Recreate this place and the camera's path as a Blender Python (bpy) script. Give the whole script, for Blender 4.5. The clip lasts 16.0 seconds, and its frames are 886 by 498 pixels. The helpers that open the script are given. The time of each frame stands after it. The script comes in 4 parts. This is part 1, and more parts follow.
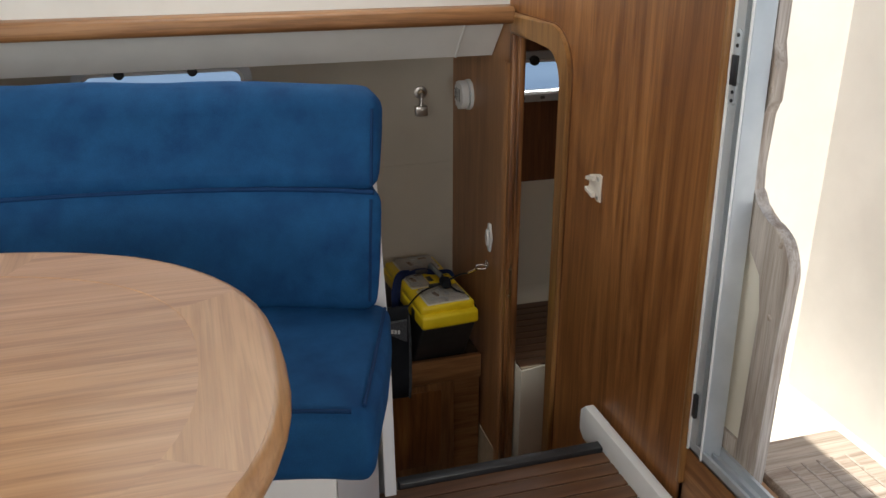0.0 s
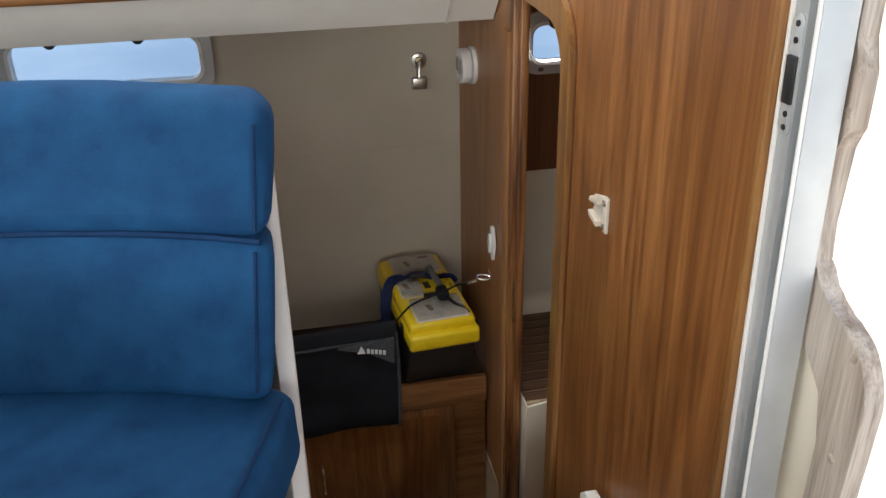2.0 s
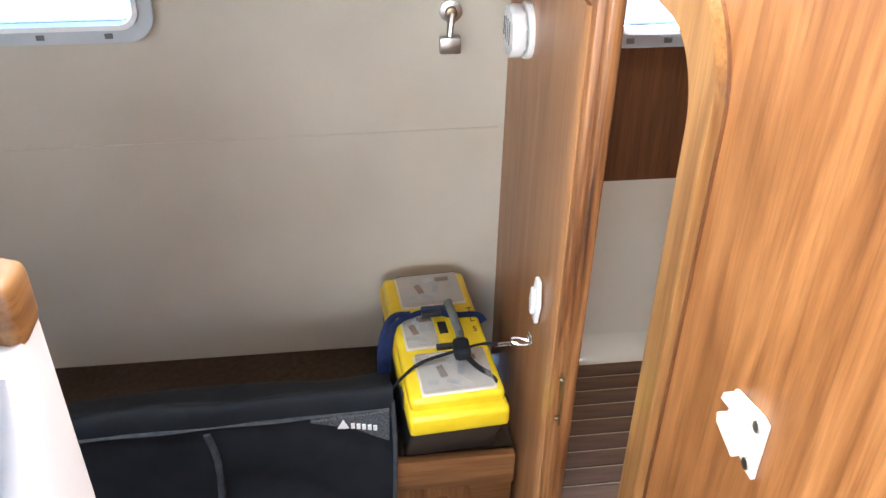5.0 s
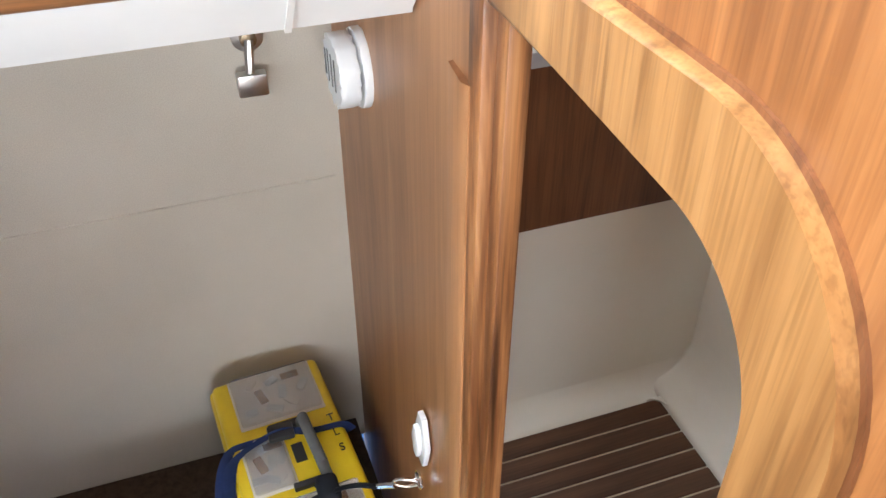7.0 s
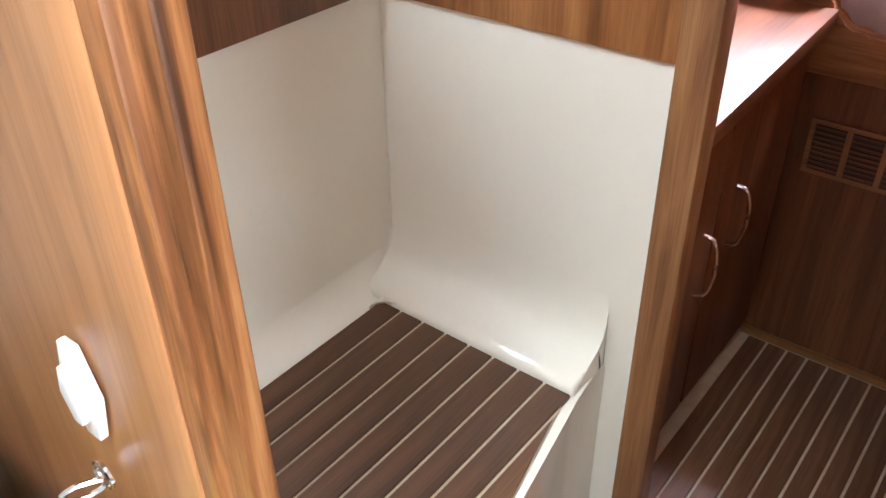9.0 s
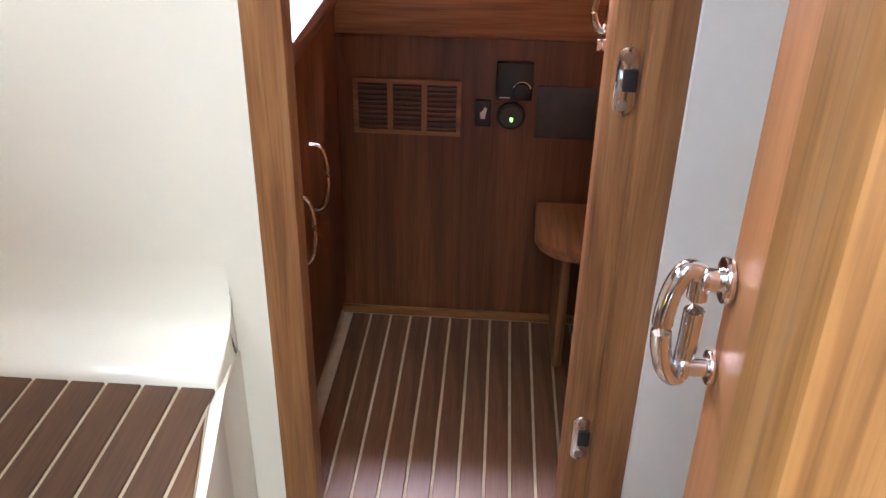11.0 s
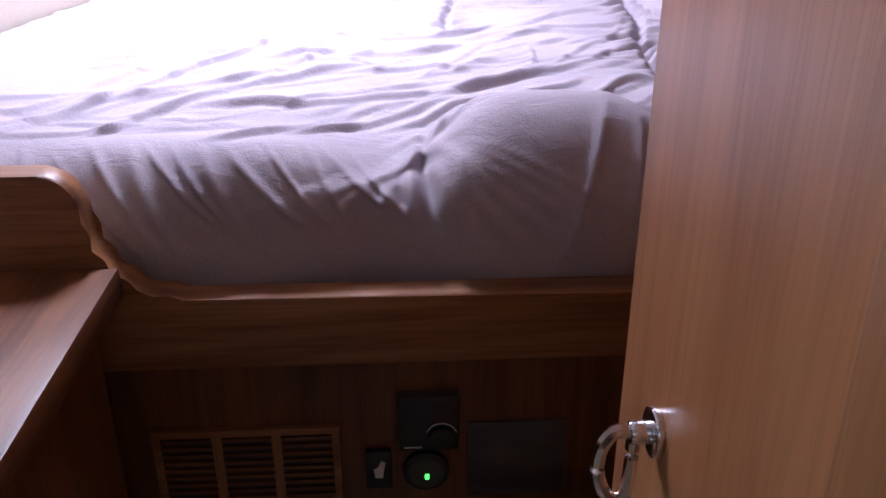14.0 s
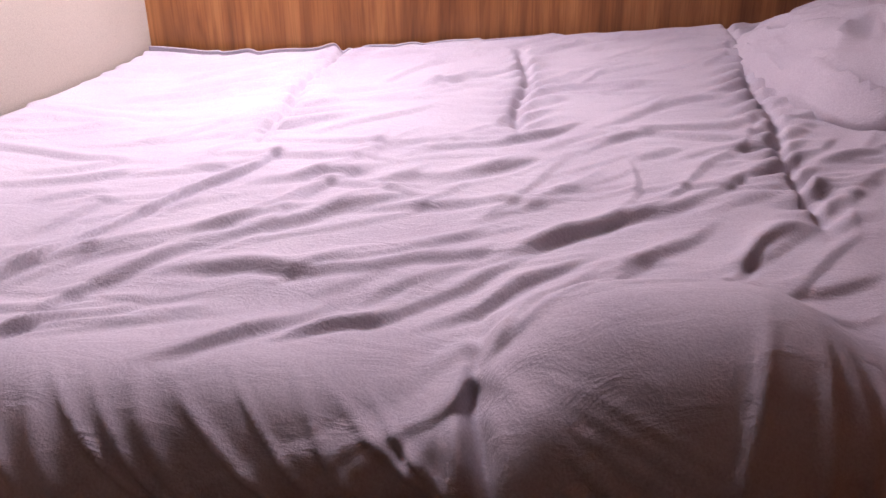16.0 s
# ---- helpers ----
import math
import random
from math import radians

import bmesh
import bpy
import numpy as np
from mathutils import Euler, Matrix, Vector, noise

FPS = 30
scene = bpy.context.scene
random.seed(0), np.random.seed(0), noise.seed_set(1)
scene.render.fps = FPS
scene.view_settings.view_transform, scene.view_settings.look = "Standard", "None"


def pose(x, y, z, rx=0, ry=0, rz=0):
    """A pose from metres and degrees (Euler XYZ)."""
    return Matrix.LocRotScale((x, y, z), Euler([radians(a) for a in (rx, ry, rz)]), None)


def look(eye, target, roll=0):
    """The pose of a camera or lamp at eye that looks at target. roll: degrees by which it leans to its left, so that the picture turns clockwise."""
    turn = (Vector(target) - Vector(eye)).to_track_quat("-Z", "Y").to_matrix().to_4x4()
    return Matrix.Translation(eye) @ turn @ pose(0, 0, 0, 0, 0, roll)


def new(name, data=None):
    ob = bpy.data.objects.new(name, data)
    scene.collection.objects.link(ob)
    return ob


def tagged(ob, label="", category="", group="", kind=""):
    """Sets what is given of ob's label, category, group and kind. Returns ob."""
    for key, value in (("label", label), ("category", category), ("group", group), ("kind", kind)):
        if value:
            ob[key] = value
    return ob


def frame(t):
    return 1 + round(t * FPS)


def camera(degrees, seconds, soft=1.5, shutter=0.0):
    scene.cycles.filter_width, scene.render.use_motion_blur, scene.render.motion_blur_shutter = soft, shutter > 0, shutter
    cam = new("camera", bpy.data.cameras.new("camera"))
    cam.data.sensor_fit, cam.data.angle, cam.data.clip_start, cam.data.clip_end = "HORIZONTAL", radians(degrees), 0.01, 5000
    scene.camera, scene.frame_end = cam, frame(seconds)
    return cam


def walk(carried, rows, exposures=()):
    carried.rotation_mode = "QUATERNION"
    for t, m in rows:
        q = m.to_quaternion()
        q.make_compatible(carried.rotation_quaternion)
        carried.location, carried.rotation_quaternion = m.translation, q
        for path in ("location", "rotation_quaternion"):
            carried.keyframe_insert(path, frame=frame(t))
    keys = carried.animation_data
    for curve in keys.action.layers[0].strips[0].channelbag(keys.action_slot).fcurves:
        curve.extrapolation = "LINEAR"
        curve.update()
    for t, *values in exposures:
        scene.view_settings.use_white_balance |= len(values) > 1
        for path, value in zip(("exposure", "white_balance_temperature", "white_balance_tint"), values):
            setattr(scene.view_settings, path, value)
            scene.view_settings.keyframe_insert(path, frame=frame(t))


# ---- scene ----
cam = camera(55.3, 16.0)
PATH = [
    (0, (-0.033, 0.0, 1.281), (0.496, 1.779, 0.534), 0.0),
    (0.5, (0.141, 0.098, 1.288), (0.577, 1.892, 0.518), 0.8),
    (1, (0.237, 0.189, 1.275), (0.601, 1.985, 0.473), 0.2),
    (1.5, (0.304, 0.373, 1.265), (0.658, 2.154, 0.427), -0.8),
    (2, (0.375, 0.53, 1.261), (0.728, 2.293, 0.385), -1.2),
    (2.5, (0.476, 0.672, 1.252), (0.78, 2.419, 0.327), -0.6),
    (3, (0.55, 0.81, 1.241), (0.796, 2.538, 0.264), -0.7),
    (5.5, (0.631, 1.593, 1.203), (0.839, 3.217, 0.055), 1.7),
    (6, (0.68, 1.766, 1.23), (0.923, 3.351, 0.034), 4.2),
    (6.5, (0.719, 1.922, 1.244), (1.087, 3.463, 0.022), 2.9),
    (7, (0.738, 2.023, 1.164), (1.265, 3.504, -0.073), 0.2),
    (7.5, (0.781, 2.122, 1.005), (1.466, 3.517, -0.254), -1.5),
    (8, (0.781, 2.174, 0.887), (1.696, 3.465, -0.337), -1.8),
    (10.5, (0.748, 2.328, 0.403), (2.424, 2.756, -0.556), -1.0),
    (11, (0.766, 2.344, 0.409), (2.51, 2.447, -0.566), 1.2),
    (11.5, (0.925, 2.3, 0.433), (2.692, 2.327, -0.505), 2.9),
    (12, (1.063, 2.272, 0.448), (2.855, 2.304, -0.439), 1.8),
    (12.5, (1.22, 2.282, 0.446), (3.029, 2.263, -0.408), 0.9),
    (13, (1.391, 2.321, 0.462), (3.205, 2.228, -0.375), 0.3),
    (13.5, (1.542, 2.341, 0.47), (3.359, 2.198, -0.353), -0.4),
    (14, (1.649, 2.332, 0.49), (3.465, 2.231, -0.342), -0.1),
    (14.5, (1.787, 2.301, 0.524), (3.612, 2.319, -0.296), 1.4),
    (15, (1.888, 2.285, 0.537), (3.729, 2.408, -0.235), 1.2),
    (15.5, (1.966, 2.294, 0.529), (3.807, 2.456, -0.235), 0.0),
    (16, (2.083, 2.303, 0.534), (3.915, 2.368, -0.265), -0.9),
]
# Camera: exposures follow the clip's own metering
walk(cam, [(t, look(eye, target, roll)) for t, eye, target, roll in PATH],
     exposures=[(0.0, 0.35, 6900, 9), (1.5, 0.7, 7000, 9), (3.0, 1.75, 6900, 9), (5.5, 2.95, 6100, 9), (7.0, 2.65, 6100, 9), (8.0, 3.0, 6100, 9), (10.5, 3.9, 5900, 7),
                (11.0, 3.85, 5900, 7), (11.5, 3.8, 5300, 5), (13.0, 3.2, 4850, -3), (13.6, 2.6, 4850, -3), (14.0, 1.8, 5200, 2), (14.5, 1.4, 6000, 9), (15.0, 1.05, 6300, 10), (16.0, 0.95, 6300, 10)])

# ---- world, sun, window and fill lights ----
world = bpy.data.worlds.new("world")
scene.world = world
world.use_nodes = True
wn = world.node_tree.nodes
sky = wn.new("ShaderNodeTexSky")
sky.sky_type = 'NISHITA'
sky.sun_disc = False
sky.sun_elevation = radians(66)
sky.sun_rotation = radians(198)
wn["Background"].inputs["Strength"].default_value = 0.15
world.node_tree.links.new(sky.outputs["Color"], wn["Background"].inputs["Color"])
sun = bpy.data.lights.new("sun", 'SUN')
sun.energy, sun.angle, sun.color = 5.0, radians(0.6), (1.0, 0.95, 0.88)
sun_ob = new("sun", sun)
sun_ob.matrix_world = look((-8, -25, 60), (0, 0, 0))


def area_light(name, eye, target, sx, sy, power, color=(0.93, 0.96, 1.0), spread=180):
    lamp = bpy.data.lights.new(name, 'AREA')
    lamp.shape, lamp.size, lamp.size_y, lamp.energy, lamp.color = 'RECTANGLE', sx, sy, power, color
    ob = new(name, lamp)
    ob.matrix_world = look(eye, target)
    lamp.spread = radians(spread)
    return ob


# saloon windows are assumed, out of view; area lamps stand in for their daylight
area_light("saloon_front_window_light", (-2.1, 0.2, 1.35), (0, 0.6, 0.9), 2.2, 0.6, 23)
area_light("saloon_side_window_light", (-0.4, -1.9, 1.35), (0, 1, 0.8), 2.4, 0.6, 26)
# overhead fill added to brighten the passage; no hatch is built above it
area_light("passage_fill_light", (0.2, 2.35, 1.93), (0.2, 2.85, 0), 1.3, 0.4, 9.0, (0.86, 0.94, 1.0))
area_light("cabin_hatch_light", (3.42, 2.66, 1.13), (3.42, 2.64, 0), 0.4, 0.36, 9.8, (1.0, 0.84, 0.97), 160)
area_light("vestibule_window_light", (1.36, 3.12, 0.66), (1.4, 2.3, 0.1), 0.34, 0.14, 0.8, (0.86, 0.92, 1.0))

# ---- materials ----


def mat(name, base, rough=0.5, metal=0.0, spec=0.5):
    m = bpy.data.materials.new(name)
    m.use_nodes = True
    b = m.node_tree.nodes["Principled BSDF"]
    b.inputs["Base Color"].default_value = (*base, 1)
    b.inputs["Roughness"].default_value = rough
    b.inputs["Metallic"].default_value = metal
    b.inputs["Specular IOR Level"].default_value = spec
    return m


def coords(m, scale, coord="Object"):
    n = m.node_tree.nodes
    tc, mp = n.new("ShaderNodeTexCoord"), n.new("ShaderNodeMapping")
    mp.inputs["Scale"].default_value = scale
    m.node_tree.links.new(tc.outputs[coord], mp.inputs["Vector"])
    return mp.outputs["Vector"]


def noise_tex(m, vec, scale, detail=4, rough=0.55, dist=0.0):
    n = m.node_tree.nodes.new("ShaderNodeTexNoise")
    n.inputs["Scale"].default_value, n.inputs["Detail"].default_value = scale, detail
    n.inputs["Roughness"].default_value, n.inputs["Distortion"].default_value = rough, dist
    m.node_tree.links.new(vec, n.inputs["Vector"])
    return n.outputs["Fac"]


def ramp(m, fac, stops):
    r = m.node_tree.nodes.new("ShaderNodeValToRGB")
    els = r.color_ramp.elements
    while len(els) < len(stops):
        els.new(0.5)
    for e, (p, c) in zip(els, stops):
        e.position, e.color = p, (*c, 1)
    m.node_tree.links.new(fac, r.inputs["Fac"])
    return r.outputs["Color"]


def mix(m, a, b, fac, mode='MULTIPLY'):
    n = m.node_tree.nodes.new("ShaderNodeMix")
    n.data_type, n.blend_type = 'RGBA', mode
    links = m.node_tree.links
    if hasattr(fac, "links"):
        links.new(fac, n.inputs[0])
    else:
        n.inputs[0].default_value = fac
    links.new(a, n.inputs[6])
    links.new(b, n.inputs[7])
    return n.outputs[2]


def base_from(m, col):
    m.node_tree.links.new(col, m.node_tree.nodes["Principled BSDF"].inputs["Base Color"])


def bump_from(m, fac, strength, distance=0.002):
    b = m.node_tree.nodes.new("ShaderNodeBump")
    b.inputs["Strength"].default_value, b.inputs["Distance"].default_value = strength, distance
    m.node_tree.links.new(fac, b.inputs["Height"])
    m.node_tree.links.new(b.outputs["Normal"], m.node_tree.nodes["Principled BSDF"].inputs["Normal"])


def wood(name, dark, mid, light, axis, rough=0.42, grain=1.0, figure=1.0):
    """Wood with its grain along axis: broad figure, fine streaks and pores."""
    m = mat(name, mid, rough)
    s1, s2, s3 = [[6.0 * figure] * 3, [60.0] * 3, [260.0] * 3]
    k = "xyz".index(axis)
    s1[k], s2[k], s3[k] = 0.55 * figure, 1.6, 7.0
    figure_fac = noise_tex(m, coords(m, s1), 1.0, 6, 0.62, 2.2)
    s4 = [11.0 * figure] * 3
    s4[k] = 0.7
    band = noise_tex(m, coords(m, s4), 1.0, 5, 0.6, 3.0)
    streak = noise_tex(m, coords(m, s2), 1.0, 4, 0.6)
    pore = noise_tex(m, coords(m, s3), 1.0, 2, 0.5)
    c1 = ramp(m, figure_fac, [(0.3, dark), (0.5, mid), (0.7, light)])
    c4 = ramp(m, band, [(0.36, (0.5, 0.4, 0.34)), (0.5, (1.0, 0.98, 0.96)), (0.64, (1.22, 1.25, 1.28))])
    c1 = mix(m, c1, c4, 0.6 * grain)
    c2 = ramp(m, streak, [(0.3, (0.62, 0.58, 0.54)), (0.62, (1.08, 1.06, 1.04))])
    c3 = ramp(m, pore, [(0.36, (0.6, 0.56, 0.52)), (0.5, (1.0, 1.0, 1.0))])
    base_from(m, mix(m, mix(m, c1, c2, 0.5 * grain), c3, 0.5 * grain))
    bump_from(m, pore, 0.12 * grain, 0.001)
    return m


def cloth(name, base, low, high, rough=0.9, weave=900, blotch=9, bump=0.25, sheen=0.0):
    m = mat(name, base, rough, spec=0.2)
    v = coords(m, (1, 1, 1))
    f1, f2 = noise_tex(m, v, blotch, 5), noise_tex(m, v, weave, 2)
    c = mix(m, ramp(m, f1, [(0.3, low), (0.7, high)]), ramp(m, f2, [(0.3, (0.8, 0.8, 0.8)), (0.7, (1.1, 1.1, 1.1))]), 0.6)
    base_from(m, c)
    bump_from(m, f2, bump, 0.001)
    b = m.node_tree.nodes["Principled BSDF"]
    b.inputs["Sheen Weight"].default_value = sheen
    b.inputs["Sheen Roughness"].default_value = 0.4
    b.inputs["Sheen Tint"].default_value = (*high, 1)
    return m


def mottled(name, low, high, rough, scale=5, metal=0.0, fine=120, bump=0.03):
    m = mat(name, high, rough, metal)
    v = coords(m, (1, 1, 1))
    base_from(m, ramp(m, noise_tex(m, v, scale, 5), [(0.32, low), (0.68, high)]))
    bump_from(m, noise_tex(m, v, fine, 3), bump, 0.001)
    return m


TEAK_Z = wood("varnished_teak_upright", (0.19, 0.082, 0.03), (0.29, 0.135, 0.052), (0.37, 0.185, 0.078), 'z')
TEAK_Y = wood("varnished_teak_across", (0.19, 0.082, 0.03), (0.29, 0.135, 0.052), (0.37, 0.185, 0.078), 'y')
TEAK_X = wood("varnished_teak_along", (0.19, 0.082, 0.03), (0.29, 0.135, 0.052), (0.37, 0.185, 0.078), 'x')
DARK_Z = wood("dark_teak_upright", (0.10, 0.036, 0.012), (0.155, 0.058, 0.02), (0.21, 0.082, 0.03), 'z', 0.4)
DARK_Y = wood("dark_teak_across", (0.10, 0.036, 0.012), (0.16, 0.06, 0.02), (0.22, 0.09, 0.032), 'y', 0.4)
DARK_X = wood("dark_teak_along", (0.12, 0.045, 0.016), (0.2, 0.08, 0.03), (0.3, 0.13, 0.055), 'x', 0.35)
PANEL_Z = wood("golden_veneer_upright", (0.15, 0.054, 0.015), (0.26, 0.103, 0.031), (0.38, 0.168, 0.056), 'z', 0.36, 0.8, 1.3)
DOOR_Z = wood("pale_door_veneer", (0.31, 0.14, 0.055), (0.38, 0.18, 0.075), (0.44, 0.22, 0.095), 'z', 0.38, 0.6, 0.7)
TEAK_KNOT = wood("figured_teak_strip", (0.05, 0.018, 0.006), (0.25, 0.1, 0.033), (0.38, 0.19, 0.075), 'z', 0.36, 1.2, 2.6)
OAK = wood("oak_trim", (0.2, 0.09, 0.028), (0.28, 0.135, 0.044), (0.36, 0.185, 0.066), 'z', 0.33, 1.0)
OAK_Y = wood("oak_trim_across", (0.2, 0.09, 0.028), (0.28, 0.135, 0.044), (0.36, 0.185, 0.066), 'y', 0.33, 1.0)
TABLE_X = wood("oak_table_top", (0.5, 0.265, 0.125), (0.58, 0.325, 0.16), (0.64, 0.38, 0.205), 'x', 0.28, 0.5, 1.6)
TABLE_Y = wood("oak_table_rim", (0.52, 0.28, 0.125), (0.6, 0.34, 0.16), (0.66, 0.4, 0.2), 'y', 0.28, 0.45, 1.6)
GREY_Z = wood("weathered_teak", (0.4, 0.35, 0.3), (0.5, 0.45, 0.4), (0.6, 0.55, 0.5), 'z', 0.8)
GREY_X = wood("weathered_teak_flat", (0.42, 0.37, 0.31), (0.52, 0.46, 0.4), (0.6, 0.54, 0.48), 'x', 0.8)
PLANK = wood("teak_plank", (0.06, 0.026, 0.012), (0.12, 0.054, 0.025), (0.2, 0.098, 0.047), 'x', 0.38)
CAULK = mottled("pale_seam_strip", (0.42, 0.33, 0.22), (0.52, 0.42, 0.3), 0.6, 30)
GELCOAT = mottled("cream_gelcoat", (0.77, 0.715, 0.59), (0.81, 0.765, 0.65), 0.16, 3, fine=12, bump=0.02)
WHITE = mottled("white_paint", (0.74, 0.73, 0.7), (0.8, 0.79, 0.76), 0.45, 6)
PLASTIC = mottled("white_plastic", (0.76, 0.76, 0.74), (0.82, 0.82, 0.8), 0.35, 20)
IVORY = mottled("ivory_plastic", (0.62, 0.55, 0.46), (0.7, 0.63, 0.54), 0.4, 20)
LINER = cloth("woven_hull_liner", (0.52, 0.465, 0.38), (0.48, 0.43, 0.35), (0.55, 0.495, 0.41), 0.85, 500, 3, 0.25)
CARPET = cloth("brown_carpet", (0.05, 0.03, 0.018), (0.035, 0.022, 0.014), (0.07, 0.045, 0.028), 0.95, 350, 60, 0.9)
VELVET = cloth("blue_velvet", (0.006, 0.06, 0.17), (0.0035, 0.046, 0.138), (0.0085, 0.08, 0.205), 0.8, 420, 13, 0.5, 0.25)
PIPING = cloth("dark_blue_piping", (0.004, 0.03, 0.1), (0.004, 0.028, 0.09), (0.006, 0.04, 0.12), 0.8, 700, 12)
DUVET = cloth("grey_cotton", (0.42, 0.38, 0.42), (0.39, 0.35, 0.39), (0.46, 0.42, 0.455), 0.95, 420, 6, 0.5, 0.1)
xb = DUVET.node_tree.nodes.new("ShaderNodeBump")
xb.inputs["Strength"].default_value, xb.inputs["Distance"].default_value = 0.55, 0.005
DUVET.node_tree.links.new(noise_tex(DUVET, coords(DUVET, (26, 12, 18)), 1.0, 5, 0.6, 1.6), xb.inputs["Height"])
DUVET.node_tree.links.new(xb.outputs["Normal"], [n for n in DUVET.node_tree.nodes if n.type == 'BUMP' and n != xb][0].inputs["Normal"])
BLACK_CLOTH = cloth("black_nylon", (0.012, 0.013, 0.016), (0.009, 0.01, 0.013), (0.016, 0.018, 0.022), 0.75, 600, 12)
GREY_TAPE = cloth("grey_zip_tape", (0.05, 0.053, 0.06), (0.035, 0.038, 0.043), (0.075, 0.08, 0.09), 0.7, 400, 40, 0.6)
SILVER_CLOTH = cloth("silver_print", (0.06, 0.062, 0.07), (0.02, 0.021, 0.025), (0.14, 0.145, 0.16), 0.6, 300, 240, 0.3)
NAVY = cloth("navy_webbing", (0.012, 0.022, 0.075), (0.008, 0.015, 0.05), (0.018, 0.032, 0.1), 0.8, 500, 20)
YELLOW = mottled("yellow_plastic", (0.72, 0.5, 0.012), (0.82, 0.6, 0.02), 0.38, 14)
GREY_PLASTIC = mottled("grey_rubber_grip", (0.1, 0.105, 0.1), (0.14, 0.145, 0.14), 0.6, 30)
BLACK = mottled("black_plastic", (0.012, 0.012, 0.013), (0.022, 0.022, 0.024), 0.4, 30)
DARKGREY = mottled("dark_grey_film", (0.05, 0.046, 0.042), (0.07, 0.064, 0.058), 0.5, 30)
CHROME = mottled("chrome", (0.75, 0.75, 0.76), (0.85, 0.85, 0.86), 0.12, 40, 1.0, 200, 0.01)
STEEL = mottled("brushed_steel", (0.5, 0.49, 0.47), (0.62, 0.61, 0.59), 0.3, 40, 1.0)
BRASS = mottled("aged_brass", (0.25, 0.19, 0.12), (0.36, 0.28, 0.19), 0.35, 40, 1.0)
ALUMINIUM = mottled("aluminium", (0.46, 0.49, 0.51), (0.56, 0.59, 0.61), 0.4, 8, 0.45)
HEAD = mottled("pale_headliner", (0.66, 0.64, 0.6), (0.72, 0.7, 0.66), 0.8, 6)
WATER = mottled("grey_blue_sea", (0.06, 0.1, 0.16), (0.1, 0.15, 0.22), 0.35, 0.4, fine=2, bump=0.6)
CLEAR = mat("frosted_clear_plastic", (0.85, 0.85, 0.84), 0.14)
CLEAR.node_tree.nodes["Principled BSDF"].inputs["Transmission Weight"].default_value = 0.8
GLASS = mat("window_glass", (0.95, 0.97, 1.0), 0.02)
GLASS.node_tree.nodes["Principled BSDF"].inputs["Transmission Weight"].default_value = 1.0
GLASS.node_tree.nodes["Principled BSDF"].inputs["IOR"].default_value = 1.05
GREEN = mat("green_indicator", (0.05, 0.4, 0.02))
GREEN.node_tree.nodes["Principled BSDF"].inputs["Emission Color"].default_value = (0.15, 1.0, 0.05, 1)
GREEN.node_tree.nodes["Principled BSDF"].inputs["Emission Strength"].default_value = 1.5

# ---- shape helpers ----


def mesh_of(name, bm, material, smooth=True):
    bmesh.ops.recalc_face_normals(bm, faces=bm.faces)
    me = bpy.data.meshes.new(name)
    bm.to_mesh(me)
    bm.free()
    me.materials.append(material)
    if smooth:
        me.shade_smooth()
        me.set_sharp_from_angle(angle=radians(38))
    return me


def thing(name, at, label, category, group="", kind=""):
    ob = new(name)
    ob.location = at
    ob.empty_display_size = 0.05
    return tagged(ob, label, category, group, kind)


def part(name, bm, material, parent, label=""):
    """One mesh, in world metres, under a thing or a part."""
    ob = new(name, mesh_of(name, bm, material))
    world_of = Matrix.Identity(4)
    up = parent
    while up is not None:
        world_of = Matrix.Translation(up.location) @ world_of if up.data is None else world_of
        up = up.parent
    ob.parent = parent
    ob.matrix_parent_inverse = world_of.inverted() if parent.data is None else Matrix.Identity(4)
    return tagged(ob, label) if label else ob


def solid(name, bm, material, label, category, group="", kind=""):
    return tagged(new(name, mesh_of(name, bm, material)), label, category, group, kind)


def box(x0, x1, y0, y1, z0, z1, bevel=0.0, seg=2, m=None):
    bm = bmesh.new()
    bmesh.ops.create_cube(bm, size=1)
    for v in bm.verts:
        v.co = Vector((x0 + (v.co.x + 0.5) * (x1 - x0), y0 + (v.co.y + 0.5) * (y1 - y0), z0 + (v.co.z + 0.5) * (z1 - z0)))
    if bevel:
        bmesh.ops.bevel(bm, geom=list(bm.edges), offset=bevel, segments=seg, profile=0.5, affect='EDGES')
    if m is not None:
        bmesh.ops.transform(bm, matrix=m, verts=bm.verts)
    return bm


def prism(outline, axis, a, b, bevel=0.0, seg=2):
    """An outline in the plane across axis, pushed from a to b. x: (y, z); y: (x, z); z: (x, y)."""
    bm = bmesh.new()
    put = {'x': lambda p, d: (d, p[0], p[1]), 'y': lambda p, d: (p[0], d, p[1]), 'z': lambda p, d: (p[0], p[1], d)}[axis]
    lo = [bm.verts.new(put(p, a)) for p in outline]
    hi = [bm.verts.new(put(p, b)) for p in outline]
    caps = [bm.faces.new(lo), bm.faces.new(hi)]
    n = len(outline)
    for i in range(n):
        bm.faces.new((lo[i], lo[(i + 1) % n], hi[(i + 1) % n], hi[i]))
    if bevel:
        edges = list({e for f in caps for e in f.edges})
        bmesh.ops.bevel(bm, geom=edges, offset=bevel, segments=seg, profile=0.5, affect='EDGES')
    return bm


def arc(cx, cy, r, a0, a1, n=10):
    return [(cx + r * math.cos(radians(a0 + (a1 - a0) * i / n)), cy + r * math.sin(radians(a0 + (a1 - a0) * i / n))) for i in range(n + 1)]


def rounded(x0, x1, y0, y1, r, n=6):
    return arc(x1 - r, y1 - r, r, 0, 90, n) + arc(x0 + r, y1 - r, r, 90, 180, n) + arc(x0 + r, y0 + r, r, 180, 270, n) + arc(x1 - r, y0 + r, r, 270, 360, n)


